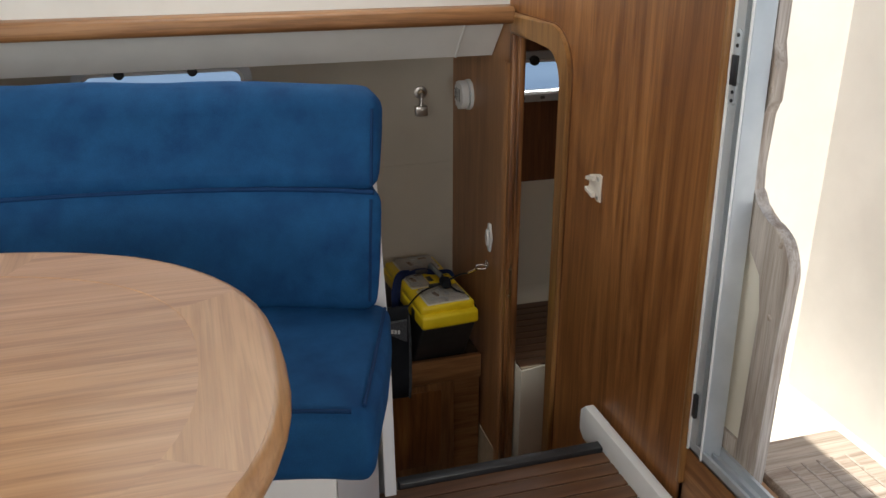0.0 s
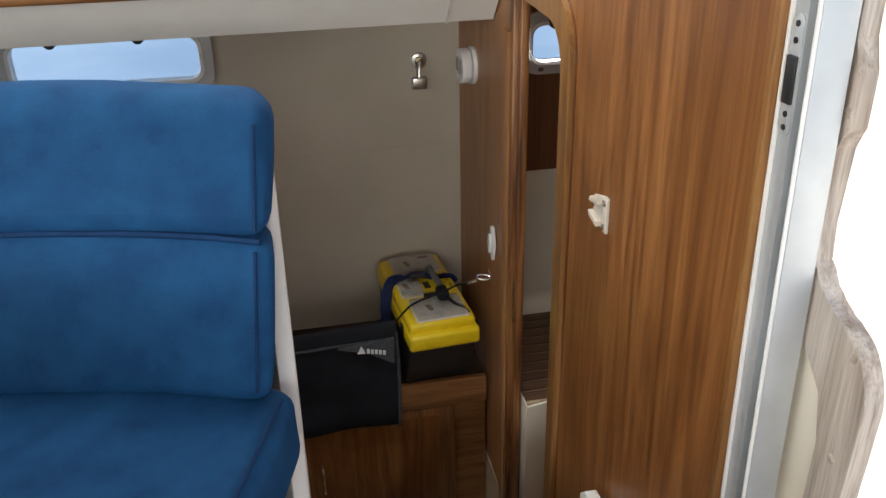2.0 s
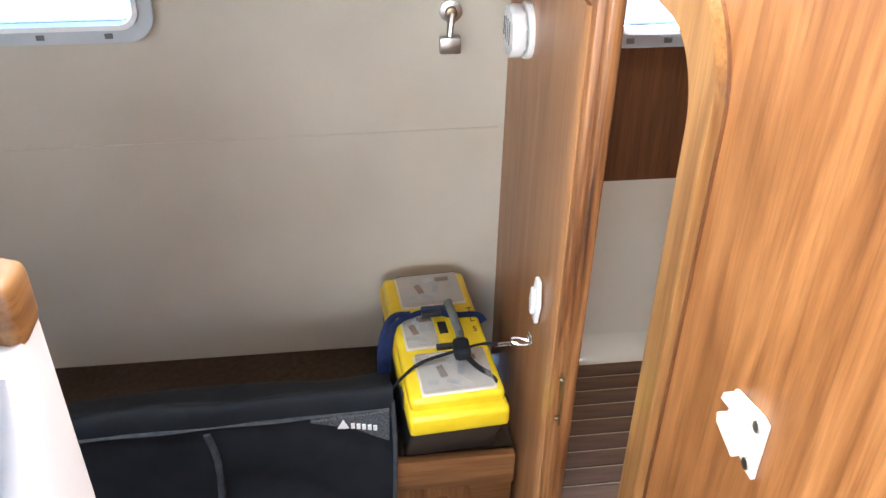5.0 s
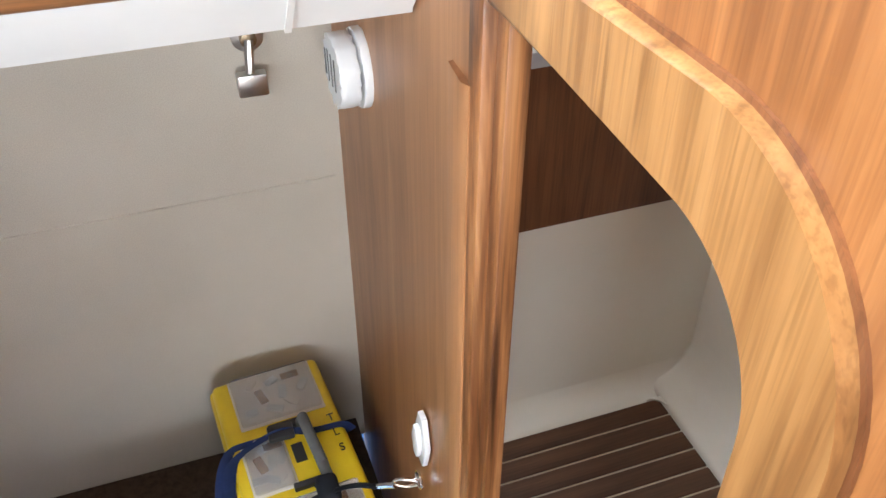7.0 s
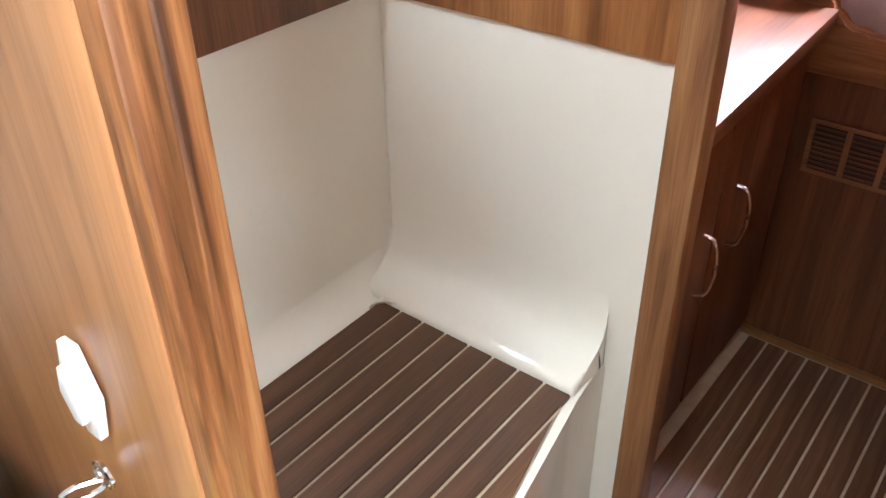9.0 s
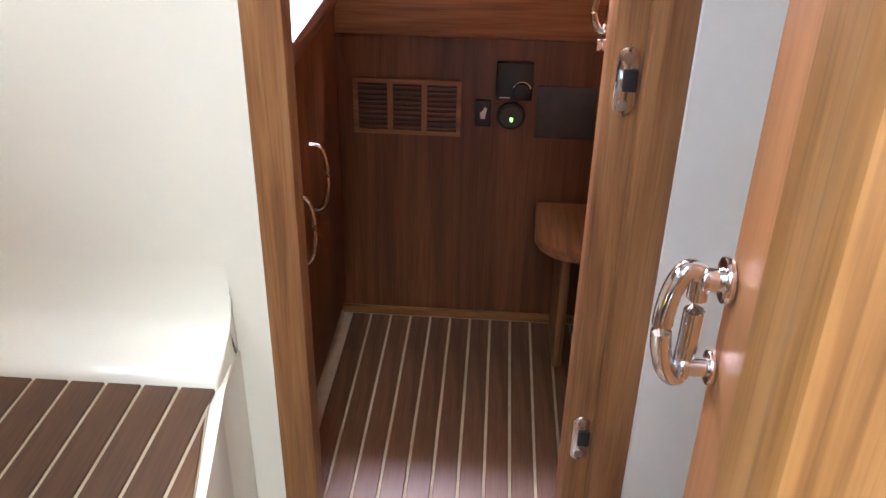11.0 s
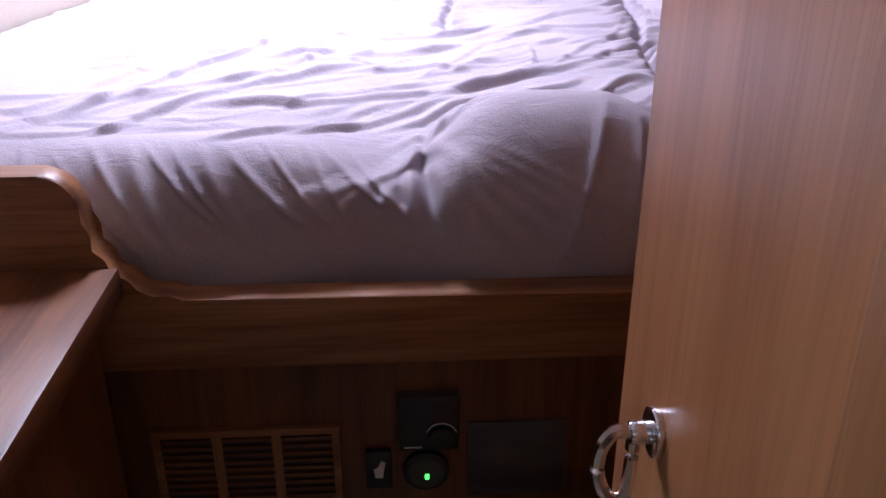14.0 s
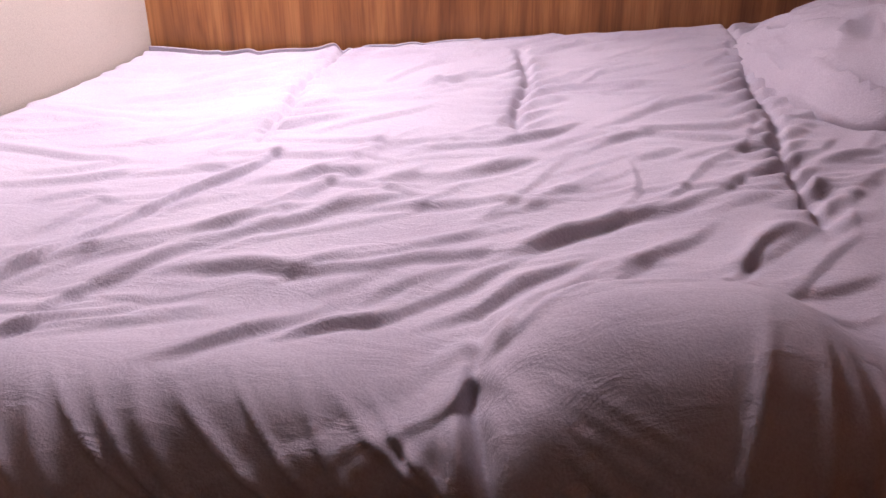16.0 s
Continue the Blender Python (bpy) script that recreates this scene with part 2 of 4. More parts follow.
def ring(outer, inner, axis, a, b):
    """A flat frame between two outlines with as many points each."""
    bm = bmesh.new()
    put = {'x': lambda p, d: (d, p[0], p[1]), 'y': lambda p, d: (p[0], d, p[1]), 'z': lambda p, d: (p[0], p[1], d)}[axis]
    rows = [[bm.verts.new(put(p, d)) for p in line] for line, d in ((outer, a), (outer, b), (inner, b), (inner, a))]
    n = len(outer)
    for k in range(4):
        r0, r1 = rows[k], rows[(k + 1) % 4]
        for i in range(n):
            bm.faces.new((r0[i], r0[(i + 1) % n], r1[(i + 1) % n], r1[i]))
    return bm


def tube(points, r, n=10, closed=False, flat=1.0, up=(0, 0, 1)):
    """A round or flattened rod along points."""
    bm = bmesh.new()
    pts = [Vector(p) for p in points]
    rings = []
    for i, p in enumerate(pts):
        a = pts[i - 1] if (i or closed) else p
        b = pts[(i + 1) % len(pts)] if (i < len(pts) - 1 or closed) else p
        d = (b - a).normalized()
        s = d.cross(Vector(up))
        s = s.normalized() if s.length > 1e-4 else Vector((1, 0, 0))
        u = s.cross(d).normalized()
        rings.append([bm.verts.new(p + r * (math.cos(k * 2 * math.pi / n) * s + flat * math.sin(k * 2 * math.pi / n) * u)) for k in range(n)])
    pairs = list(zip(rings, rings[1:])) + ([(rings[-1], rings[0])] if closed else [])
    for r0, r1 in pairs:
        for k in range(n):
            bm.faces.new((r0[k], r0[(k + 1) % n], r1[(k + 1) % n], r1[k]))
    if not closed:
        bm.faces.new(rings[0]), bm.faces.new(rings[-1])
    return bm


def disc(c, axis, r, depth, n=28, bevel=0.0):
    """A round slab about c, of the given depth along axis."""
    k = "xyz".index(axis)
    flat = [c[i] for i in range(3) if i != k]
    return prism(arc(flat[0], flat[1], r, 0, 360 - 360 / n, n - 1), axis, c[k] - depth / 2, c[k] + depth / 2, bevel)


def merge(*bms):
    out = bmesh.new()
    for b in bms:
        me = bpy.data.meshes.new("scratch")
        b.to_mesh(me)
        b.free()
        out.from_mesh(me)
        bpy.data.meshes.remove(me)
    return out


def smooth_curve(points, n=8):
    """Catmull-Rom through points."""
    p = [Vector(q) for q in points]
    p = [2 * p[0] - p[1]] + p + [2 * p[-1] - p[-2]]
    out = []
    for i in range(1, len(p) - 2):
        for k in range(n):
            t = k / n
            out.append(0.5 * (2 * p[i] + (p[i + 1] - p[i - 1]) * t + (2 * p[i - 1] - 5 * p[i] + 4 * p[i + 1] - p[i + 2]) * t * t
                              + (3 * p[i] - p[i - 1] - 3 * p[i + 1] + p[i + 2]) * t ** 3))
    return out + [p[-2]]

# ---- structure ----
FLOOR, LOW, DEEP = -0.12, -0.78, -1.0     # saloon sole, cabin sole, passage sole
SHELL = "structure"


def wall(name, bm, material, label):
    return solid(name, bm, material, label, "wall", kind=SHELL)


# sea and boat shell
solid("water", box(-1500, 1500, -1500, 1500, -1.75, -1.7), WATER, "grey-blue sea water under a pale sky", "water", kind=SHELL)
floor_saloon = solid("floor_saloon", box(-2.2, 1.0, -2.0, 1.77, FLOOR - 0.05, FLOOR - 0.006), CAULK, "saloon floor of brown planks with pale seams", "floor", kind=SHELL)
floor_hull = solid("floor_hull", box(-1.5, 1.0, 1.8, 3.4, DEEP - 0.05, DEEP - 0.004), CAULK, "lower passage floor of brown planks with pale seams", "floor", kind=SHELL)
floor_cabin = solid("floor_cabin", box(1.0, 2.56, 1.93, 3.2, LOW - 0.25, LOW - 0.006), CAULK, "cabin floor of brown planks with pale seams", "floor", kind=SHELL)

# arched main bulkhead
arch_outer = [(2.19, DEEP), (2.19, 0.83)] + arc(2.33, 0.83, 0.14, 180, 90, 12) + [(2.69, 0.97)]
arch_inner = [(2.246, DEEP), (2.246, 0.80)] + arc(2.346, 0.80, 0.10, 180, 90, 12) + [(2.66, 0.90)]
wall("wall_bulkhead", prism([(1.424, DEEP)] + arch_outer + [(2.69, 2.0), (1.494, 2.0)], 'x', 1.0, 1.035), PANEL_Z, "golden varnished veneer bulkhead with an arched opening")
wall("wall_bulkhead_outboard", prism([(1.0, 2.69), (1.017, 3.4), (1.05, 3.4), (1.036, 2.69)], 'z', DEEP, 2.0), DOOR_Z, "brown varnished bulkhead panel beside the hull wall")
wall("wall_bulkhead_inboard", prism([(-2.0, FLOOR - 0.05), (0.55, FLOOR - 0.05), (0.55, 1.85), (1.46, 1.85), (1.46, 2.0), (-2.0, 2.0)], 'x', 1.0, 1.04), TEAK_Z, "varnished bulkhead beyond the cockpit doorway")
wall("wall_door_sill", box(1.0, 1.09, 0.55, 1.46, FLOOR - 0.05, 0.10), TEAK_Y, "varnished wooden sill under the cockpit doorway")
trim = solid("trim_arch", prism(arch_outer + arch_inner[::-1], 'x', 0.984, 1.034, 0.014, 4), OAK, "rounded oak trim around the arched opening", "trim", kind=SHELL)
solid("trim_arch_edge", prism([(2.186, DEEP), (2.186, 0.83)] + arc(2.33, 0.83, 0.144, 180, 90, 12) + [(2.69, 0.974)] + arch_outer[::-1], 'x', 0.997, 1.002), DARK_Z, "dark bead along the oak arch trim", "trim", kind=SHELL)
post = thing("door_post", (1.0, 2.63, LOW), "varnished post of two wooden strips beside the arch", "door post", kind=SHELL)
part("facing", prism([(0.992, 2.69), (0.996, 2.735), (1.01, 2.74), (1.01, 2.68), (0.996, 2.68)], 'z', DEEP, 0.80, 0.0), DOOR_Z, post, "paler rounded facing strip")
part("strip", box(0.998, 1.036, 2.656, 2.69, DEEP, 0.90, 0.004), TEAK_KNOT, post)
part("strip", box(1.012, 1.036, 2.631, 2.657, DEEP, 0.90, 0.003), TEAK_KNOT, post)
latch = part("latch_plate", merge(box(1.0, 1.004, 2.632, 2.648, -0.06, 0.075, 0.0018), disc((1.0, 2.64, 0.06), 'x', 0.005, 0.012), disc((1.0, 2.64, -0.045), 'x', 0.005, 0.012)), BRASS, post, "aged brass latch plate")
latch.location = (0.009, 0.004, 0.0)

# hull side with its long window
WX0, WX1, WZ0, WZ1 = -0.43, 0.165, 0.556, 0.715
hull = bmesh.new()
hull = merge(box(-1.5, WX0, 3.38, 3.42, -0.5, 1.0), box(WX1, 1.03, 3.38, 3.42, -0.5, 1.0), box(WX0, WX1, 3.38, 3.42, -0.5, WZ0), box(WX0, WX1, 3.38, 3.42, WZ1, 1.0))
wall("wall_hull", hull, LINER, "beige woven liner on the hull side with one seam")
solid("trim_liner_seam", tube([(-1.5, 3.379, 0.25), (1.0, 3.379, 0.268)], 0.0022, 6), LINER, "raised seam in the beige hull liner", "seam", kind=SHELL)


def hull_window(name, x0, x1, z0, z1, y):
    w = thing(name, ((x0 + x1) / 2, y, z0), "long rounded portlight in a grey-white frame with dark clamps", "window", kind=SHELL)
    part("window_frame", ring(rounded(x0 - 0.03, x1 + 0.03, z0 - 0.03, z1 + 0.03, 0.065, 8), rounded(x0, x1, z0, z1, 0.045, 8), 'y', y - 0.016, y + 0.05), ALUMINIUM, w)
    part("inner_rim", ring(rounded(x0 + 0.001, x1 - 0.001, z0 + 0.001, z1 - 0.001, 0.044, 8), rounded(x0 + 0.012, x1 - 0.012, z0 + 0.012, z1 - 0.012, 0.036, 8), 'y', y - 0.024, y + 0.03), PLASTIC, w)
    pane = part("pane", prism(rounded(x0 + 0.012, x1 - 0.012, z0 + 0.012, z1 - 0.012, 0.036, 8), 'y', y + 0.01, y + 0.016), GLASS, w)
    pane.visible_shadow = False
    for fx in (0.24, 0.68):
        cx = x0 + fx * (x1 - x0)
        part("clamp", disc((cx, y - 0.026, z1 - 0.004), 'y', 0.019, 0.024, 20, 0.003), BLACK, w, "round black clamp knob")
    for i in range(4):
        cx = x0 + (i + 0.5) * (x1 - x0) / 4
        part("drain", box(cx - 0.009, cx + 0.009, y - 0.0185, y - 0.012, z0 - 0.02, z0 - 0.008, 0.001), GREY_PLASTIC, w)
    return w


hull_window("window_1", WX0, WX1, WZ0, WZ1, 3.38)

# side deck overhead: soffit, sloping fascia, wooden rail
wall("wall_soffit", box(-1.5, 1.0, 2.86, 3.4, 0.80, 0.84), WHITE, "white underside of the side deck")
wall("wall_fascia", prism([(2.86, 0.80), (2.735, 0.935), (2.735, 0.96), (2.89, 0.96), (2.89, 0.80)], 'x', -1.5, 0.998), WHITE, "white sloping fascia under the wooden rail")
solid("trim_fascia_joint", prism([(2.857, 0.797), (2.732, 0.934), (2.736, 0.938), (2.862, 0.80)], 'x', 0.86, 0.867), HEAD, "joint in the white fascia", "trim", kind=SHELL)
solid("trim_rail", prism(rounded(2.62, 2.74, 0.935, 0.99, 0.018, 5), 'x', -2.2, 0.987), TEAK_X, "varnished wooden rail along the cabin side", "trim", kind=SHELL)
wall("wall_cabin_side", merge(box(-2.2, 1.0, 2.70, 2.74, 0.99, 1.12), box(-2.2, 1.0, 2.70, 2.74, 1.62, 2.0), box(-2.2, -1.9, 2.70, 2.74, 1.12, 1.62), box(0.7, 1.0, 2.70, 2.74, 1.12, 1.62)), HEAD, "pale lined cabin side above the rail")

# saloon shell with window openings
wall("wall_saloon_front", merge(box(-2.24, -2.2, -2.0, 3.42, LOW, 1.05), box(-2.24, -2.2, -2.0, 3.42, 1.65, 2.0), box(-2.24, -2.2, -2.0, -0.9, 1.05, 1.65), box(-2.24, -2.2, 1.3, 3.42, 1.05, 1.65)), HEAD, "pale forward saloon wall with a window opening")
wall("wall_saloon_side", merge(box(-2.24, 1.04, -2.04, -2.0, LOW, 1.05), box(-2.24, 1.04, -2.04, -2.0, 1.65, 2.0), box(-2.24, -1.6, -2.04, -2.0, 1.05, 1.65), box(0.8, 1.04, -2.04, -2.0, 1.05, 1.65)), HEAD, "pale saloon side wall with a window opening")
solid("ceiling_saloon", box(-2.24, 1.04, -2.04, 2.74, 2.0, 2.05), HEAD, "pale saloon headliner", "ceiling", kind=SHELL)
wall("wall_passage_end", box(-1.54, -1.5, 1.8, 3.42, LOW, 0.99), TEAK_Z, "varnished wall at the end of the passage")
wall("wall_under_saloon", box(-1.5, 0.99, 1.765, 1.775, DEEP, FLOOR - 0.03), WHITE, "white riser wall below the saloon floor")

# stairs down into the hull
stairs = thing("stairs", (0.7, 1.9, LOW), "brown plank stairs leading down into the hull", "stairs", kind=SHELL)
for i, (z, y0, y1) in enumerate(((-0.34, 1.78, 2.0), (-0.56, 1.98, 2.19))):
    part("tread", box(0.375, 0.996, y0, y1, z - 0.03, z, 0.006), PLANK, stairs)
    part("riser", box(0.38, 0.99, y1 - 0.03, y1 - 0.012, DEEP, z - 0.03), TEAK_X, stairs)
solid("trim_floor_edge", box(0.375, 0.96, 1.765, 1.80, FLOOR - 0.03, FLOOR + 0.012, 0.004), BLACK, "black nosing along the edge of the saloon floor", "trim", kind=SHELL)

# vestibule
wall("wall_vestibule_lower", box(1.035, 1.80, 3.17, 3.21, LOW, 0.222), GELCOAT, "cream moulded lower side of the vestibule")
VX0, VX1, VZ0, VZ1 = 1.19, 1.53, 0.59, 0.73
wall("wall_vestibule_upper", merge(box(1.035, 1.80, 3.15, 3.2, 0.222, VZ0), box(1.035, 1.80, 3.15, 3.2, VZ1, 1.1), box(1.035, VX0, 3.15, 3.2, VZ0, VZ1), box(VX1, 1.80, 3.15, 3.2, VZ0, VZ1)), DARK_Z, "dark wooden upper side of the vestibule")
hull_window("window_2", VX0, VX1, VZ0, VZ1, 3.15)
solid("ceiling_vestibule", box(1.036, 1.80, 1.93, 3.24, 1.1, 1.14), HEAD, "pale vestibule headliner", "ceiling", kind=SHELL)
wall("wall_vestibule_inboard", box(1.035, 1.80, 1.93, 1.96, LOW, 1.1), GELCOAT, "cream inboard side of the vestibule")
wall("wall_cabin_bulkhead_lower", box(1.765, 1.80, 2.645, 3.17, LOW, 0.212), GELCOAT, "cream moulded lower bulkhead beside the cabin door")
wall("wall_cabin_bulkhead_upper", box(1.757, 1.80, 2.645, 3.15, 0.212, 1.1), PANEL_Z, "wooden upper bulkhead beside the cabin door")
wall("wall_cabin_bulkhead_right_lower", box(1.72, 1.76, 1.96, 2.12, LOW, 0.226), WHITE, "white lower panel beside the door post")
wall("wall_cabin_bulkhead_right_upper", box(1.712, 1.76, 1.96, 2.12, 0.226, 1.1), DARK_Z, "wooden upper panel beside the door post")
wall("wall_cabin_lintel", box(1.757, 1.80, 2.12, 2.645, 0.98, 1.1), TEAK_Y, "wooden lintel over the cabin door")
frame_1 = thing("door_frame", (1.78, 2.4, LOW), "brown wooden frame of the open cabin door", "door frame", kind=SHELL)
part("jamb", box(1.742, 1.787, 2.595, 2.647, LOW, 0.98, 0.003), TEAK_Z, frame_1)
part("jamb", box(1.765, 1.845, 2.118, 2.207, LOW, 0.98, 0.003), TEAK_Z, frame_1)
part("casing", box(1.73, 1.7645, 2.118, 2.17, LOW, 0.98, 0.004), TEAK_Z, frame_1)
part("head", box(1.742, 1.83, 2.19, 2.595, 0.93, 0.98, 0.003), TEAK_Y, frame_1)

# moulded step seat with a planked top
STEP = -0.325
cove = [(3.175, LOW), (3.175, STEP + 0.13)] + [(3.17 - 0.06 + 0.06 * math.cos(radians(a)), STEP + 0.054 - 0.06 * math.sin(radians(a))) for a in (0, 20, 40, 60, 80, 90)] + [(3.10, STEP - 0.03), (3.10, LOW)]
step_plan = [(1.04, 2.575), (1.40, 2.645), (1.62, 2.685), (1.665, 2.70), (1.763, 2.70), (1.763, 3.12), (1.04, 3.12)]
solid("moulded_step", merge(prism(step_plan, 'z', LOW, STEP - 0.008, 0.006), prism(cove, 'x', 1.041, 1.762)), GELCOAT, "cream moulded step with a brown planked top", "step")
lip = [(1.662, -0.03), (1.662, 0.0), (1.668, 0.008), (1.680, 0.014), (1.698, 0.019), (1.720, 0.026), (1.740, 0.037), (1.754, 0.055), (1.762, 0.085), (1.765, 0.13), (1.765, -0.03)]
solid("trim_step_upstand", merge(prism([(x, STEP + z) for x, z in lip], 'y', 2.702, 3.17, 0.007, 3)), GELCOAT, "curved cream upstand at the end of the step", "trim", kind=SHELL)
corner = [(1.665, 3.112), (1.628, 3.112)] + [(1.628 + 0.037 * math.sin(radians(a)), 3.075 + 0.037 * math.cos(radians(a))) for a in (15, 30, 45, 60, 75, 90)]
solid("trim_step_corner", prism(corner, 'z', STEP - 0.02, STEP + 0.006, 0.002), GELCOAT, "rounded cream corner of the step moulding", "trim", kind=SHELL)
solid("trim_step_seams", prism([(1.045, 2.585), (1.40, 2.655), (1.655, 2.71), (1.655, 3.108), (1.045, 3.108)], 'z', STEP - 0.02, STEP - 0.003), CAULK, "pale seams between the step planks", "trim", kind=SHELL)
catch_b = thing("push_catch", (1.44, 2.665, STEP - 0.03), "round black push catch on the step front", "catch")
part("rim", disc((1.44, 2.650, STEP - 0.035), 'y', 0.014, 0.012, 24, 0.002), CHROME, catch_b)
part("button", disc((1.44, 2.642, STEP - 0.035), 'y', 0.010, 0.008, 20, 0.002), BLACK, catch_b)

# cabin shell
wall("wall_cabin_hull", merge(prism([(1.80, 3.2), (3.9, 2.9), (3.9, 2.96), (1.80, 3.26)], 'z', LOW, 0.34), prism([(1.80, 3.2), (3.9, 2.9), (3.9, 2.96), (1.80, 3.26)], 'z', 0.34, 1.2)), LINER, "beige lined hull side along the bed")
wall("wall_cabin_aft", prism([(3.98, 1.2), (3.73, 2.95), (3.78, 2.96), (4.03, 1.2)], 'z', LOW, 1.2), PANEL_Z, "golden wooden wall behind the bed")
wall("wall_cabin_inboard", merge(box(1.80, 2.50, 1.93, 1.96, LOW, 1.2), box(2.50, 2.53, 1.2, 1.96, LOW, 1.2), box(2.50, 4.03, 1.16, 1.2, LOW, 1.2)), TEAK_Z, "wooden inboard wall of the cabin")
HX0, HX1, HY0, HY1 = 3.17, 3.67, 2.37, 2.87
solid("ceiling_cabin", merge(box(1.80, HX0, 1.16, 3.3, 1.16, 1.2), box(HX1, 4.05, 1.16, 3.3, 1.16, 1.2), box(HX0, HX1, 1.16, HY0, 1.16, 1.2), box(HX0, HX1, HY1, 3.3, 1.16, 1.2)), HEAD, "pale cabin headliner with a hatch", "ceiling", kind=SHELL)

# unseen cover, added to keep direct sun off the duvet
solid("hatch_sun_cover", box(HX0 - 0.03, HX1 + 0.03, HY0 - 0.03, HY1 + 0.03, 1.201, 1.23, 0.005), WHITE, "pale opaque cover added over the hatch opening to block the sun", "hatch")

# cockpit outside the doorway
wall("wall_cockpit_floor", merge(box(1.09, 5.0, -1.5, 1.1, -0.15, -0.1), box(1.09, 1.66, 1.1, 1.93, -0.15, -0.1)), WHITE, "white cockpit floor")
wall("wall_cockpit_side", merge(box(1.06, 1.66, 1.90, 1.925, -0.1, 1.4), box(1.66, 1.70, 1.1, 1.925, -0.1, 1.4), box(1.70, 5.0, 1.1, 1.14, -0.1, 1.4)), WHITE, "white moulded cockpit side")
wall("wall_cockpit_aft", box(4.2, 4.25, -1.5, 1.1, -0.1, 1.2), WHITE, "white moulded cockpit end")

# ---- saloon ----
# oval table
def superellipse(cx, cy, a, b, p, n=72):
    out = []
    for i in range(n):
        t = 2 * math.pi * i / n
        c, s = math.cos(t), math.sin(t)
        out.append((cx + a * math.copysign(abs(c) ** (2 / p), c), cy + b * math.copysign(abs(s) ** (2 / p), s)))
    return out


TC = (-0.637, 1.0)
table = thing("saloon_table", (*TC, FLOOR), "oval oak table with a lighter inlaid rim", "table")
part("tabletop", prism(superellipse(*TC, 0.575, 0.40, 2.5), 'z', 0.705, 0.741), TABLE_X, table)
outer_rim, inner_rim = superellipse(*TC, 0.665, 0.497, 2.5), superellipse(*TC, 0.5745, 0.3995, 2.5)
for k in range(8):
    idx = [(k * 9 + j + 4) % 72 for j in range(10)]
    seg = [outer_rim[i] for i in idx] + [inner_rim[i] for i in reversed(idx)]
    part("rim_segment", prism(seg, 'z', 0.70, 0.742, 0.0), TABLE_Y if k % 2 else TABLE_X, table)
part("edge_moulding", tube([(x, y, 0.721) for x, y in superellipse(*TC, 0.663, 0.495, 2.5)], 0.0215, 10, True), TABLE_Y, table)
part("pedestal", disc((*TC, 0.29), 'z', 0.05, 0.82), ALUMINIUM, table)
part("foot", disc((*TC, FLOOR + 0.012), 'z', 0.18, 0.024, 32, 0.006), ALUMINIUM, table)


def cushion(x0, x1, y0, y1, z0, z1, puff=0.012, r=0.03, seed=0):
    """A stuffed cushion: rounded edges, slightly swollen and uneven faces."""
    bm = box(x0, x1, y0, y1, z0, z1, r, 4)
    long = max(x1 - x0, y1 - y0)
    cuts = max(2, int(long / 0.06))
    for ax, n in ((0, cuts), (2, 5), (1, 4)):
        for i in range(1, n):
            co = [(x0 + x1) / 2, (y0 + y1) / 2, (z0 + z1) / 2]
            co[ax] = (x0, y0, z0)[ax] + ((x1, y1, z1)[ax] - (x0, y0, z0)[ax]) * i / n
            no = [0, 0, 0]
            no[ax] = 1
            bmesh.ops.bisect_plane(bm, geom=list(bm.verts) + list(bm.edges) + list(bm.faces), plane_co=co, plane_no=no)
    c, h = Vector(((x0 + x1) / 2, (y0 + y1) / 2, (z0 + z1) / 2)), Vector(((x1 - x0) / 2, (y1 - y0) / 2, (z1 - z0) / 2))
    for v in bm.verts:
        q = Vector([(v.co[i] - c[i]) / h[i] for i in range(3)])
        k = noise.noise(v.co * 7 + Vector((seed, 0, 0))) * 0.006
        for i in range(3):
            j, l = (i + 1) % 3, (i + 2) % 3
            v.co[i] += q[i] * ((puff if h[i] < 0.2 else puff * 0.4) * (1 - q[j] ** 4) * (1 - q[l] ** 4) + (k if abs(q[i]) > 0.9 else 0))
    return bm


def curve_y(x):
    """The settee bends gently round the table: how far its line stands back at x."""
    return 0.2 * (1 - math.exp(-max(0.0, 0.34 - x) / 0.38))


def bent(bm, cuts=22):
    for i in range(1, cuts):
        x = -1.5 + 1.9 * i / cuts
        bmesh.ops.bisect_plane(bm, geom=list(bm.verts) + list(bm.edges) + list(bm.faces), plane_co=(x, 0, 0), plane_no=(1, 0, 0))
    for v in bm.verts:
        v.co.y += curve_y(v.co.x)
    return bm


def lean_back(bm):
    for v in bm.verts:
        v.co.y += 0.27 * (v.co.z - 0.46)
        v.co.x += 0.10 * (v.co.z - 0.72) * max(0.0, min(1.0, v.co.x / 0.3))
    return bent(bm, 2)


def bent_line(points):
    return [(p[0], p[1] + curve_y(p[0]), p[2]) for p in points]


settee = thing("settee", (-0.5, 1.5, FLOOR), "blue velvet settee with piped cushions on a white base", "sofa")
part("base", bent(merge(box(-1.5, 0.165, 1.34, 1.74, FLOOR, 0.30, 0.01), prism([(0.165, 1.34), (0.31, 1.70), (0.31, 1.74), (0.165, 1.74)], 'z', FLOOR, 0.30))), WHITE, settee)
seat_bm = cushion(-1.5, 0.358, 1.215, 1.76, 0.275, 0.43, 0.014, 0.035, 3)
for v in seat_bm.verts:
    f = max(0.0, (1.75 - v.co.y) / 0.5)
    if v.co.x > -0.2:
        v.co.x -= 0.135 * f * (v.co.x + 0.2) / 0.56
    v.co.z += 0.012 * f
part("seat_cushion", bent(seat_bm, 2), VELVET, settee)
part("lower_back_cushion", lean_back(cushion(-1.5, 0.348, 1.685, 1.80, 0.428, 0.70, 0.014, 0.03, 5)), VELVET, settee)
